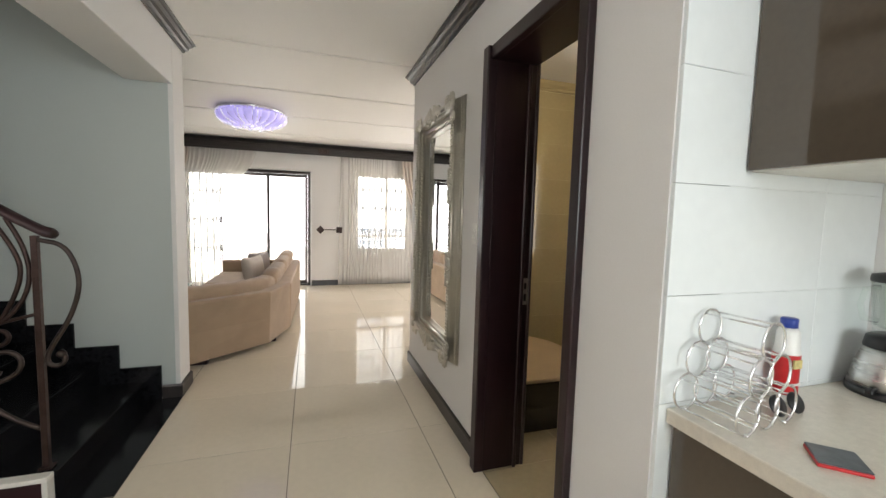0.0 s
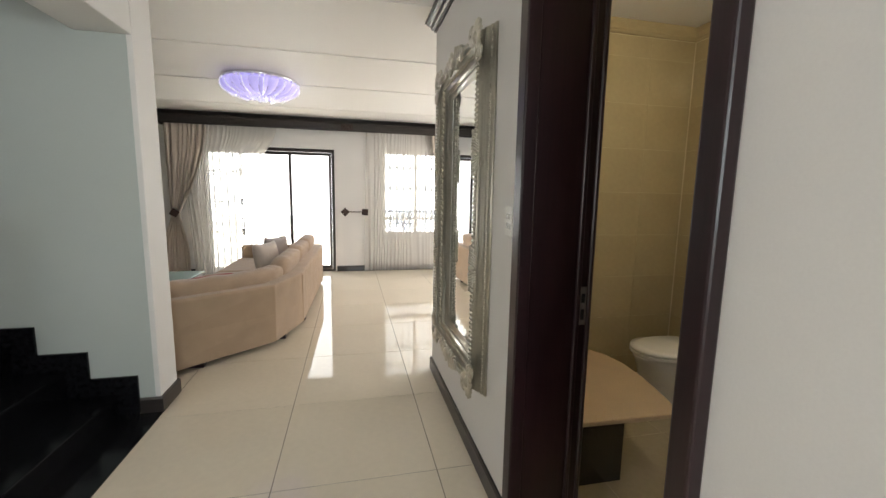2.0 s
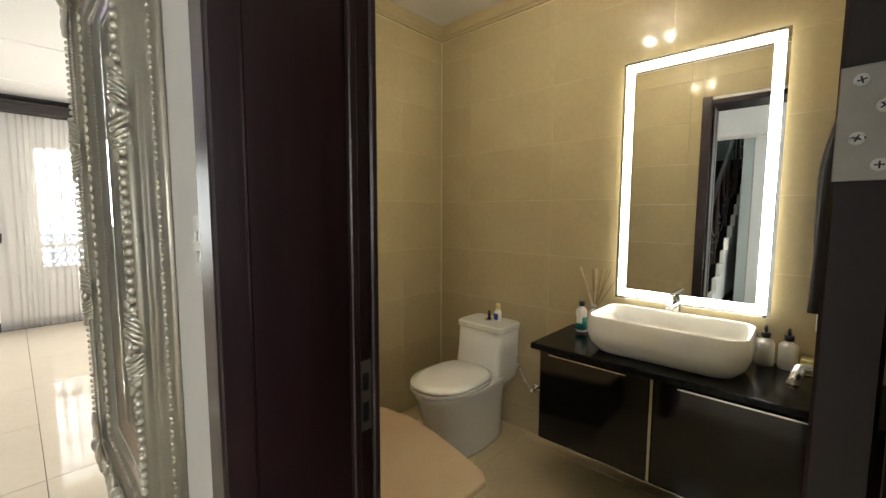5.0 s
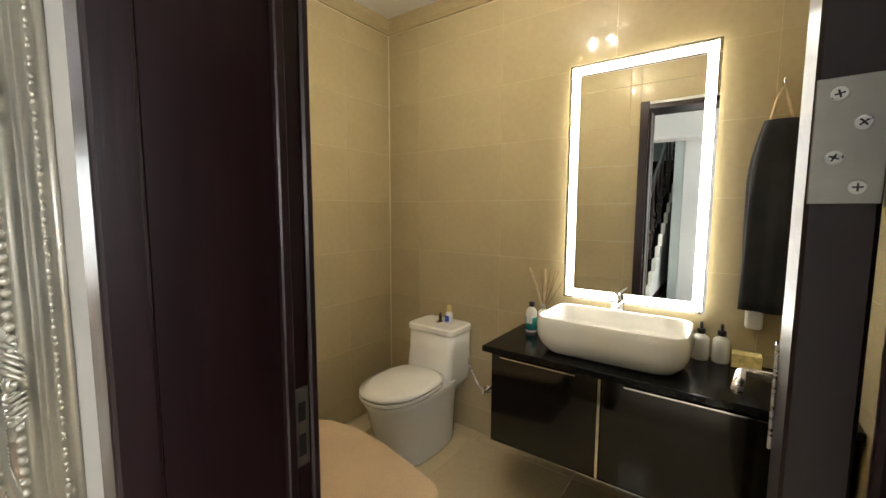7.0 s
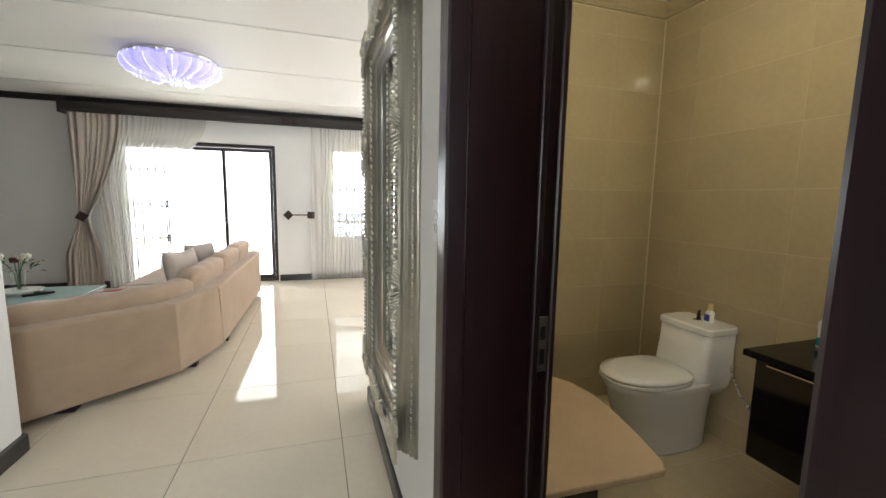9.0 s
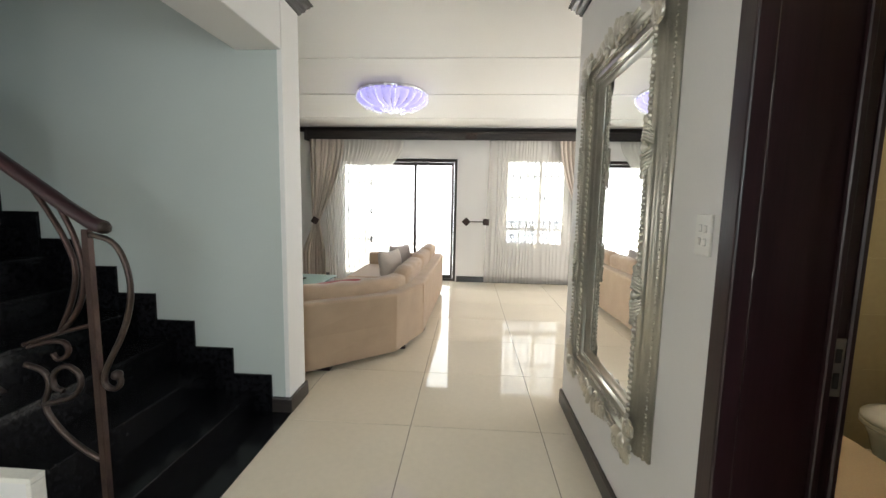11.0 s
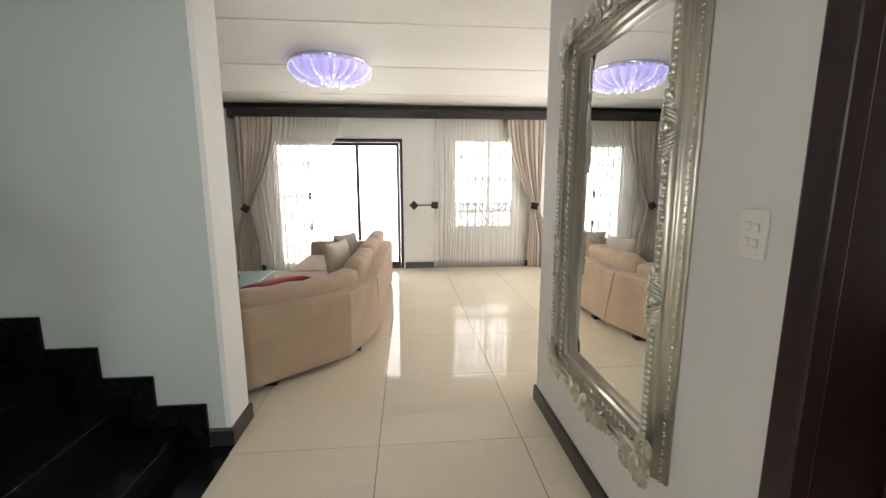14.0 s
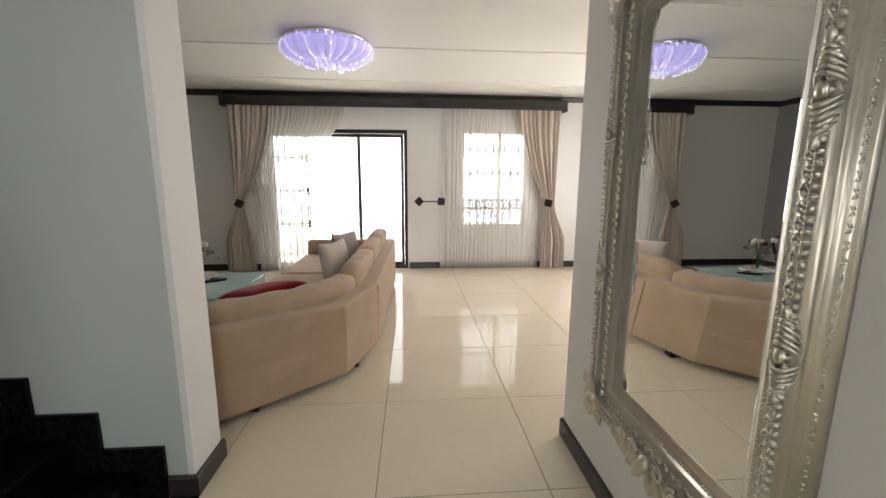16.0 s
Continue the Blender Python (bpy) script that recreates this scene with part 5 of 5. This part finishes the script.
# vanity
van = thing("vanity_unit", "wall-hung black gloss vanity cabinet with chrome handles", "vanity")
part("carcass", boxes((2.330, BX - 0.001, 1.115, 2.352, 0.275, 0.714), bevel=0.002), M_GLOSSBLK, van)
for y0, y1, h0, h1 in ((1.86, 2.350, 1.95, 2.30), (1.117, 1.845, 1.25, 1.76)):
    d = part("door", boxes((2.311, 2.329, y0, y1, 0.277, 0.711), bevel=0.002), M_GLOSSBLK, van)
    part("handle", boxes((2.296, 2.311, h0, h1, 0.694, 0.704), bevel=0.002), M_CHROME, d, "slim chrome bar handle")
part("divider_strip", boxes((2.308, 2.329, 1.847, 1.858, 0.277, 0.711)), M_CHROME, van, "chrome divider strip")
part("bottom_strip", boxes((2.309, 2.330, 1.117, 2.352, 0.268, 0.2745)), M_CHROME, van)
slab = mesh_ob("worktop", boxes((2.275, BX - 0.001, 1.10, 2.385, 0.716, 0.746), bevel=0.006, seg=2), M_GRANITE)
tagged(slab, "black polished granite vanity top", "worktop")

basin = thing("basin", "white rectangular vessel basin with rounded corners", "basin", at=(2.505, 1.855, 0.7465))
bm = bmesh.new()
rb = lambda hx, hy, r: rounded_rect(-hx, hx, -hy, hy, r, 7)
loft(bm, [(rb(0.125, 0.235, 0.06), 0.0), (rb(0.150, 0.262, 0.075), 0.012), (rb(0.172, 0.290, 0.085), 0.045), (rb(0.180, 0.304, 0.085), 0.085), (rb(0.176, 0.302, 0.075), 0.130), (rb(0.170, 0.296, 0.065), 0.162), (rb(0.166, 0.292, 0.062), 0.167), (rb(0.158, 0.284, 0.056), 0.163), (rb(0.148, 0.272, 0.05), 0.10), (rb(0.12, 0.24, 0.05), 0.045), (rb(0.05, 0.10, 0.04), 0.035)])
part("bowl", bm, M_CERAMIC, basin, smooth=True)
bm = bmesh.new()
add_lathe(bm, [(0.024, 0.036), (0.022, 0.040), (0.004, 0.041)], 16)
part("drain", bm, M_CHROME, basin, smooth=True)

tap = thing("basin_mixer", "chrome single-lever basin mixer tap", "tap", at=(2.705, 1.868, 0.7465))
bm = bmesh.new()
add_lathe(bm, [(0.026, 0), (0.026, 0.006), (0.020, 0.012), (0.020, 0.195), (0.023, 0.20), (0.023, 0.235), (0.018, 0.242)], 18)
part("body", bm, M_CHROME, tap, smooth=True)
part("spout", boxes((-0.135, -0.015, -0.014, 0.014, 0.190, 0.212), bevel=0.005, seg=2), M_CHROME, tap)
part("lever", boxes((-0.10, 0.01, -0.010, 0.010, 0.252, 0.262), (-0.012, 0.012, -0.008, 0.008, 0.242, 0.252), bevel=0.002), M_CHROME, tap)

led = thing("led_mirror", "rectangular bathroom mirror with a glowing LED border", "mirror")
LY0, LY1, LZ0, LZ1 = 1.526, 2.147, 0.938, 2.088
part("back_box", boxes((BX - 0.036, BX - 0.002, LY0 + 0.02, LY1 - 0.02, LZ0 + 0.02, LZ1 - 0.02)), M_WHITEPL, led)
part("mirror_glass", boxes((BX - 0.042, BX - 0.0365, LY0, LY1, LZ0, LZ1)), M_MIRROR, led, "clear mirror glass")
i0, i1 = 0.014, 0.050
for y0, y1, z0, z1 in ((LY0 + i0, LY1 - i0, LZ0 + i0, LZ0 + i1), (LY0 + i0, LY1 - i0, LZ1 - i1, LZ1 - i0), (LY0 + i0, LY0 + i1, LZ0 + i1, LZ1 - i1), (LY1 - i1, LY1 - i0, LZ0 + i1, LZ1 - i1)):
    part("led_border", boxes((BX - 0.0435, BX - 0.0425, y0, y1, z0, z1)), M_LED, led, "glowing white border")
# halo strip round the back edge of the mirror
for y0, y1, z0, z1 in ((LY0 + 0.004, LY0 + 0.018, LZ0 + 0.02, LZ1 - 0.02), (LY1 - 0.018, LY1 - 0.004, LZ0 + 0.02, LZ1 - 0.02), (LY0 + 0.02, LY1 - 0.02, LZ1 - 0.018, LZ1 - 0.004), (LY0 + 0.02, LY1 - 0.02, LZ0 + 0.004, LZ0 + 0.018)):
    part("halo_strip", boxes((BX - 0.030, BX - 0.020, y0, y1, z0, z1)), M_HALO, led)

spot = thing("bathroom_ceiling_light", "small ceiling light with two lit halogen bulbs", "ceiling light", at=(1.80, 2.27, 2.634))
bm = bmesh.new()
add_lathe(bm, [(0.05, 0), (0.05, -0.010), (0.04, -0.020)], 24)
part("rose", bm, M_CHROME, spot, smooth=True)
for dy in (-0.065, 0.065):
    bm = bmesh.new()
    add_tube(bm, [(0, dy * 0.5, -0.012), (0, dy * 0.9, -0.016), (0, dy, -0.024)], 0.005, 8)
    arm = part("arm", bm, M_CHROME, spot, smooth=True)
    bm = bmesh.new()
    add_lathe(bm, [(0.012, -0.022), (0.014, -0.026), (0.014, -0.038), (0.010, -0.041)], 14, pose(0, dy, 0))
    part("lamp_holder", bm, M_CHROME, arm, smooth=True)
    bm = bmesh.new()
    add_lathe(bm, [(0.005, -0.042), (0.010, -0.046), (0.012, -0.056), (0.008, -0.066), (0.002, -0.069)], 12, pose(0, dy, 0))
    part("bulb", bm, M_BULB, spot, smooth=True)

# bottles on the vanity top
VZ = 0.747


def bottle(label, x, y, r, h, body_mat, cap_mat, group="", liquid=None, neck=0.45, pump=False, cat="bottle"):
    b = thing("bottle", label, cat, at=(x, y, VZ), group=group)
    bm = bmesh.new()
    add_lathe(bm, [(r * 0.9, 0), (r, 0.004), (r, h * 0.68), (r * 0.8, h * 0.76), (r * neck, h * 0.80), (r * neck, h * 0.84)], 18)
    part("body", bm, body_mat, b, smooth=True)
    bm = bmesh.new()
    add_lathe(bm, [(r * neck * 1.15, h * 0.842), (r * neck * 1.15, h * 0.98), (r * neck, h)], 14)
    part("cap", bm, cap_mat, b, smooth=True)
    if liquid:
        bm = bmesh.new()
        add_lathe(bm, [(r * 1.012, 0.012), (r * 1.012, h * 0.50)], 18)
        part("contents", bm, liquid, b, smooth=True)
        part("label", boxes((-r * 1.03, -r * 0.75, -r * 0.5, r * 0.5, h * 0.3, h * 0.55)), M_WHITEPL, b)
    if pump:
        bm = bmesh.new()
        add_tube(bm, [(0, 0, h), (0, 0, h + 0.025), (-0.012, 0.0, h + 0.028), (-0.035, 0, h + 0.022)], 0.006, 8)
        part("pump", bm, cap_mat, b, smooth=True)
    return b


bottle("mouthwash bottle with teal liquid and black cap", 2.62, 2.285, 0.028, 0.16, M_WHITEPL, M_BLACKPL, liquid=M_TEAL)
dif = bottle("glass reed diffuser bottle with dried sticks", 2.68, 2.245, 0.026, 0.14, M_WHITEPL, M_GREYPL)
rnd = random.Random(6)
for k in range(9):
    a, l = rnd.uniform(-0.5, 0.5), rnd.uniform(-0.25, 0.25)
    bm = bmesh.new()
    add_tube(bm, [(0, 0, 0.10), (l * 0.10 - 0.01, a * 0.14, 0.22), (l * 0.18 - 0.03, a * 0.28, 0.33)], 0.0022 if k % 3 else 0.006, 6)
    part("stick", bm, M_REED if k % 3 else M_CREAMPOD, dif)
bottle("white soap dispenser with a dark pump", 2.69, 1.535, 0.032, 0.135, M_WHITEPL, M_BLACKPL, group="pump bottles", pump=True)
bottle("white lotion dispenser with a dark pump", 2.695, 1.462, 0.032, 0.135, M_WHITEPL, M_BLACKPL, group="pump bottles", pump=True)
sp = thing("soap_box", "pale yellow soap box on the vanity top", "soap", at=(2.68, 1.375, VZ))
part("box", boxes((-0.03, 0.03, -0.05, 0.05, 0, 0.06), bevel=0.004), M_YELLOW, sp)

# a black coat on the hook, shaped as a folded cloth sack
coat = thing("hanging_bag", "black cloth coat hanging from a wall hook", "bag")
bm = bmesh.new()
pts = [(BX - 0.05, 1.29, 1.72), (BX - 0.055, 1.31, 1.80), (BX - 0.045, 1.325, 1.86), (BX - 0.05, 1.345, 1.80), (BX - 0.05, 1.36, 1.72)]
add_tube(bm, pts, 0.006, 8)
part("strap", bm, M_CREAMPOD, coat, smooth=True)
bm = bmesh.new()
rows = []
for j in range(17):
    t = j / 16
    w = 0.052 + 0.042 * math.sin(min(1, t * 3.0) * math.pi / 2) + 0.012 * t
    ring = []
    for k in range(40):
        a = 2 * math.pi * k / 40
        fold = 1 + 0.13 * math.sin(6 * a + 2 * t) * (0.4 + t)
        ring.append((BX - 0.062 + 0.045 * math.cos(a) * fold * (0.6 + 0.4 * math.sin(min(1, t * 3) * 1.57)), 1.325 - 0.02 * t + w * math.sin(a) * fold))
    rows.append((ring, 1.73 - 0.74 * t))
loft(bm, rows)
part("cloth", bm, M_BLACKCLOTH, coat, smooth=True)
bm = bmesh.new()
add_tube(bm, [(BX - 0.001, 1.325, 1.87), (BX - 0.05, 1.325, 1.868), (BX - 0.06, 1.325, 1.885)], 0.006, 8)
part("hook", bm, M_CHROME, coat, smooth=True)
fre = thing("air_freshener", "small white plug-in air freshener on the wall", "air freshener", at=(BX - 0.002, 1.36, 0.95))
part("shell", boxes((-0.05, 0, -0.03, 0.03, -0.045, 0.045), bevel=0.014, seg=3), M_WHITEPL, fre)

# low bench with a curved beige top
bench = thing("low_bench", "low bench with a curved beige top on a dark base", "bench")
bm = bmesh.new()
curve = [(1.72, 2.225), (1.755, 2.265), (1.795, 2.42), (1.83, 2.60), (1.845, 2.78), (1.82, 2.93), (1.74, 3.06), (1.58, 3.16), (1.40, 3.21), (1.115, 3.22), (1.115, 2.245)]
add_prism(bm, curve, 0.375, 0.40)
soften(part("top", bm, M_BEIGETOP, bench, "curved beige top"), 0.006, 2)
bm = bmesh.new()
add_prism(bm, [(1.12, 2.345), (1.53, 2.34), (1.60, 2.6), (1.62, 2.9), (1.50, 3.05), (1.12, 3.1)], 0.001, 0.373)
part("base", bm, M_GLOSSBLK, bench, "dark glossy base")


# ---- kitchen ----
kc = thing("base_cabinet", "taupe gloss kitchen base cabinet", "cabinet", group="base cabinets")
part("carcass", boxes((0.935, 1.748, 0.30, 0.951, 0.10, 0.846)), M_TAUPE, kc)
part("door", boxes((0.915, 0.934, 0.303, 0.948, 0.105, 0.843), bevel=0.002), M_TAUPE, kc)
part("plinth", boxes((0.985, 1.748, 0.30, 0.951, 0.001, 0.098)), M_BLACKPL, kc)
for y in (-0.652, -1.304):
    copy_thing(kc, Matrix.Translation((0, y, 0)))
wt = mesh_ob("worktop", boxes((0.890, 1.748, -2.3, 0.951, 0.848, 0.890), bevel=0.004, seg=2), M_STONE)
tagged(wt, "cream quartz kitchen worktop", "worktop")
wc_ = thing("wall_cabinet", "taupe gloss kitchen wall cabinet with a white underside", "cabinet", group="wall cabinets")
part("carcass", boxes((1.135, 1.748, 0.305, 0.951, 1.55, 2.35)), M_TAUPE, wc_)
part("door", boxes((1.112, 1.134, 0.308, 0.948, 1.545, 2.35), bevel=0.002), M_TAUPE, wc_)
part("underside", boxes((1.136, 1.748, 0.306, 0.950, 1.542, 1.549)), M_WHITEPAINT, wc_, "white underside panel")
copy_thing(wc_, Matrix.Translation((0, -0.65, 0)))

rack = thing("bottle_rack", "chrome wire bottle rack with stacked rings", "bottle rack")
RZ = 0.8905


def rack_ring(c, r):
    bm = bmesh.new()
    add_tube(bm, [(c[0] + dx, c[1] + dy, c[2] + dz) for dx, dy, dz in [(r * math.cos(t) * 0.99, r * math.cos(t) * 0.13, r * math.sin(t)) for t in [2 * math.pi * k / 24 for k in range(24)]]], 0.0032, 6, closed=True)
    part("ring", bm, M_CHROME, rack, smooth=True)


RR = 0.049
ax = Vector((0.13, -0.99, 0))        # along the rods
ac = Vector((0.99, 0.13, 0))         # across, from ring to ring
o = Vector((0.925, 0.925, RZ + RR + 0.006))
for row, n in ((0, 3), (1, 2), (2, 1)):
    for k in range(n):
        c = o + ac * ((k + row * 0.5) * 2 * RR * 0.86) + Vector((0, 0, row * 2 * RR * 0.86))
        for end in (0.0, 0.15):
            rack_ring(c + ax * end, RR)
        for t in (0.9, 2.2, 4.0, 5.4):
            p = c + ac * (RR * math.cos(t)) + Vector((0, 0, RR * math.sin(t)))
            bm = bmesh.new()
            add_tube(bm, [p, p + ax * 0.15], 0.0026, 6)
            part("rod", bm, M_CHROME, rack, smooth=True)
for end in (0.0, 0.15):
    for k in (0, 2):
        bm = bmesh.new()
        p = o + ax * end + ac * (k * 2 * RR * 0.86)
        add_ball(bm, (p.x, p.y, RZ + 0.006), 0.006, 8, 6)
        part("foot", bm, M_CHROME, rack, smooth=True)

can = thing("squeeze_bottle", "red and white squeeze bottle with a blue cap", "bottle", at=(1.285, 0.91, RZ))
bm = bmesh.new()
add_lathe(bm, [(0.030, 0), (0.033, 0.006), (0.033, 0.14), (0.030, 0.155), (0.028, 0.20), (0.020, 0.212)], 20)
part("body", bm, M_WHITEPL, can, smooth=True)
bm = bmesh.new()
add_lathe(bm, [(0.0335, 0.02), (0.0338, 0.022), (0.0338, 0.135), (0.0335, 0.137)], 20, cap=False)
part("label", bm, M_REDLABEL, can, "red printed label", smooth=True)
part("label_patch", boxes((-0.020, 0.012, -0.0352, -0.030, 0.10, 0.125)), M_YELLOW, can, "yellow print bars")
part("label_patch", boxes((-0.020, 0.014, -0.0352, -0.030, 0.050, 0.056)), M_WHITEPL, can)
bm = bmesh.new()
add_lathe(bm, [(0.021, 0.213), (0.021, 0.238), (0.018, 0.240)], 18)
part("cap", bm, M_BLUECAP, can, "blue cap", smooth=True)

gl = thing("sunglasses", "black sunglasses lying on the worktop", "sunglasses", at=(1.19, 0.845, RZ))
for s in (-0.035, 0.035):
    bm = bmesh.new()
    add_lathe(bm, [(0.026, 0), (0.029, 0.004), (0.026, 0.008)], 18, pose(s, 0, 0.022, 62))
    part("lens", bm, M_BLACKPL, gl, smooth=True)
    bm = bmesh.new()
    add_tube(bm, [(s * 1.8, 0.01, 0.035), (s * 1.9, 0.08, 0.020), (s * 1.7, 0.12, 0.006)], 0.003, 6)
    part("temple", bm, M_WHITEPL, gl)

sc = thing("kitchen_scale", "flat square kitchen scale, grey top and red sides", "kitchen scale", at=(1.045, 0.655, RZ))
sc.rotation_euler = (0, 0, radians(45))
part("base", boxes((-0.045, 0.045, -0.045, 0.045, 0, 0.008), bevel=0.003, seg=2), M_REDLABEL, sc, "red base")
part("plate", boxes((-0.0445, 0.0445, -0.0445, 0.0445, 0.0085, 0.0125), bevel=0.002), M_SLATE, sc, "grey glass plate")

jb = thing("jug_blender", "steel jug blender with a glass jar", "blender", at=(1.65, 0.835, RZ))
jb.scale = (0.88, 0.88, 0.95)
bm = bmesh.new()
add_lathe(bm, [(0.118, 0.0), (0.120, 0.008), (0.118, 0.022)], 28)
part("foot_ring", bm, M_BLACKPL, jb, smooth=True)
bm = bmesh.new()
add_lathe(bm, [(0.115, 0.023), (0.108, 0.06), (0.095, 0.11), (0.082, 0.148)], 28)
part("motor_base", bm, M_STEEL, jb, "brushed steel motor base", smooth=True)
bm = bmesh.new()
add_lathe(bm, [(0.082, 0.149), (0.084, 0.155), (0.078, 0.185), (0.066, 0.192)], 28)
part("collar", bm, M_BLACKPL, jb, smooth=True)
bm = bmesh.new()
add_lathe(bm, [(0.060, 0.193), (0.066, 0.22), (0.078, 0.36), (0.074, 0.36), (0.062, 0.22), (0.02, 0.205)], 28, cap=False)
jar = part("jar", bm, M_GLASS, jb, "clear glass jar", smooth=True)
bm = bmesh.new()
add_lathe(bm, [(0.080, 0.361), (0.082, 0.368), (0.080, 0.385), (0.045, 0.392), (0.040, 0.405), (0.01, 0.408)], 28)
part("lid", bm, M_BLACKPL, jb, smooth=True)
bm = bmesh.new()
add_tube(bm, [(-0.07, 0.03, 0.345), (-0.105, 0.05, 0.34), (-0.115, 0.055, 0.29), (-0.10, 0.05, 0.245), (-0.065, 0.03, 0.24)], 0.009, 8)
part("jar_handle", bm, M_GLASS, jar, smooth=True)
part("knob", boxes((-0.135, -0.108, -0.012, 0.012, 0.015, 0.035), bevel=0.004), M_BLACKPL, jb)


# ---- floor and wall pieces ----
def piece_mesh(name, w, d, h, bevel, material):
    """A flat slab of w by d by h, its top at 0, with a small chamfer."""
    bm = bmesh.new()
    b = bevel
    x, y = w / 2, d / 2
    top = [bm.verts.new(p) for p in ((-x + b, -y + b, 0), (x - b, -y + b, 0), (x - b, y - b, 0), (-x + b, y - b, 0))]
    low = [bm.verts.new(p) for p in ((-x, -y, -b), (x, -y, -b), (x, y, -b), (-x, y, -b))]
    bot = [bm.verts.new(p) for p in ((-x, -y, -h), (x, -y, -h), (x, y, -h), (-x, y, -h))]
    bm.faces.new(top)
    for a, c in ((top, low), (low, bot)):
        for k in range(4):
            bm.faces.new((a[k], c[k], c[(k + 1) % 4], a[(k + 1) % 4]))
    bmesh.ops.recalc_face_normals(bm, faces=bm.faces)
    me = bpy.data.meshes.new(name)
    bm.to_mesh(me)
    bm.free()
    me.materials.append(material)
    return me


def tile_field(parent, name, material, m, u0, u1, v0, v1, su, sv, ou, ov, gap=0.0035, h=0.012, bevel=0.0012, skip=None):
    """Tiles over u0..u1 by v0..v1 in the plane of m; joints pass through ou, ov."""
    kept = {}

    def cuts(a, b, s, o):
        k = math.ceil((a - o) / s - 1e-6)
        out = [a]
        while o + k * s < b - 1e-6:
            if o + k * s > a + 0.02:
                out.append(o + k * s)
            k += 1
        return out + [b]
    us, vs = cuts(u0, u1, su, ou), cuts(v0, v1, sv, ov)
    for a, b in zip(us, us[1:]):
        for c, d in zip(vs, vs[1:]):
            if skip and skip((a + b) / 2, (c + d) / 2):
                continue
            key = (round(b - a, 4), round(d - c, 4))
            if key not in kept:
                kept[key] = piece_mesh(name, b - a - gap, d - c - gap, h, bevel, material)
            ob = new(name, kept[key])
            ob.parent = parent
            ob.matrix_basis = m @ Matrix.Translation(((a + b) / 2, (c + d) / 2, 0))


floor = structure(mesh_ob("floor", boxes((-4.4, WX + 0.2, -2.7, FAR + 0.22, -0.2, -0.002), (WX + 0.2, 3.6, 3.3, FAR + 0.22, -0.2, -0.002), (WX + 0.2, 1.95, -2.7, 1.0, -0.2, -0.002)), M_GROUT), "polished cream porcelain tiled floor", "floor")
I4 = Matrix.Identity(4)
tile_field(floor, "floor_tile", M_TILE, I4, -0.94, WX + 0.003, -2.5, 3.4, 0.8, 0.8, -0.15, 0.2, h=0.006)
tile_field(floor, "floor_tile", M_TILE, I4, -4.2, 3.4, 3.4, FAR + 0.04, 0.8, 0.8, -0.15, 0.2, h=0.006, skip=lambda x, y: (x < -0.95 and y < 3.6) or (x > 1.4 and y < 3.6))
tile_field(floor, "floor_tile", M_TILE, I4, -2.4, -0.94, -2.5, 2.12, 0.8, 0.8, -0.15, 0.2, h=0.006)
tile_field(floor, "floor_tile", M_TILE, I4, WX + 0.003, 1.75, -2.5, 0.96, 0.8, 0.8, -0.15, 0.2, h=0.006)
bfloor = structure(mesh_ob("floor_bath", boxes((WX + 0.2, 2.90, 1.0, 3.527, -0.2, -0.002)), M_BGROUT), "beige tiled bathroom floor", "floor")
tile_field(bfloor, "floor_tile", M_BFLOOR, I4, WX + 0.004, 2.75, 1.086, 3.42, 0.6, 0.6, 1.45, 2.05, h=0.006)
# olive tiles on the bathroom walls: the plane's z faces the room
WALLS = bpy.data.objects
EAST = Matrix(((0, 0, -1, 2.740), (-1, 0, 0, 0), (0, 1, 0, 0), (0, 0, 0, 1)))     # u = -y, v = z
tile_field(WALLS["wall_bath_east"], "wall_tile", M_BTILE, EAST, -3.412, -1.095, 0.001, 2.54, 0.6, 0.32, -2.545, 0.159, gap=0.0016, bevel=0.0004, h=0.0105)
NORTH = Matrix(((1, 0, 0, 0), (0, 0, -1, 3.410), (0, 1, 0, 0), (0, 0, 0, 1)))     # u = x, v = z
tile_field(WALLS["wall_bath_north"], "wall_tile", M_BTILE, NORTH, WX + 0.21, 2.739, 0.001, 2.54, 0.6, 0.32, 2.37, 0.159, gap=0.0016, bevel=0.0004, h=0.0105)
SOUTH = Matrix(((-1, 0, 0, 0), (0, 0, 1, 1.097), (0, 1, 0, 0), (0, 0, 0, 1)))     # u = -x
tile_field(WALLS["wall_bath_south"], "wall_tile", M_BTILE, SOUTH, -2.739, -WX - 0.21, 0.001, 2.54, 0.6, 0.32, -2.2, 0.159, gap=0.0016, bevel=0.0004, h=0.0105)
WEST = Matrix(((0, 0, 1, WX + 0.206), (1, 0, 0, 0), (0, 1, 0, 0), (0, 0, 0, 1)))     # u = y
for u0, u1, v0 in ((2.118, 3.409, 0.001), (1.098, 1.309, 0.001), (1.310, 2.117, 2.255)):
    tile_field(WALLS["wall_mirror"], "wall_tile", M_BTILE, WEST, u0, u1, v0, 2.54, 0.6, 0.32, 2.2, 0.159, gap=0.0016, h=0.0055, bevel=0.0004)
KITCH = Matrix(((1, 0, 0, 0), (0, 0, -1, 0.953), (0, 1, 0, 0), (0, 0, 0, 1)))
tile_field(WALLS["wall_kitchen_north"], "wall_tile", M_KTILE, KITCH, WX + 0.004, 1.748, 0.30, CEIL, 0.6, 0.30, 0.87, 0.30, gap=0.0015)
tile_field(patio, "paving_slab", M_PAVE, Matrix.Translation((0, 0, -0.018)), -3.2, 3.2, FAR + 0.24, FAR + 2.58, 0.4, 0.4, 0, 0, gap=0.008, bevel=0.003)
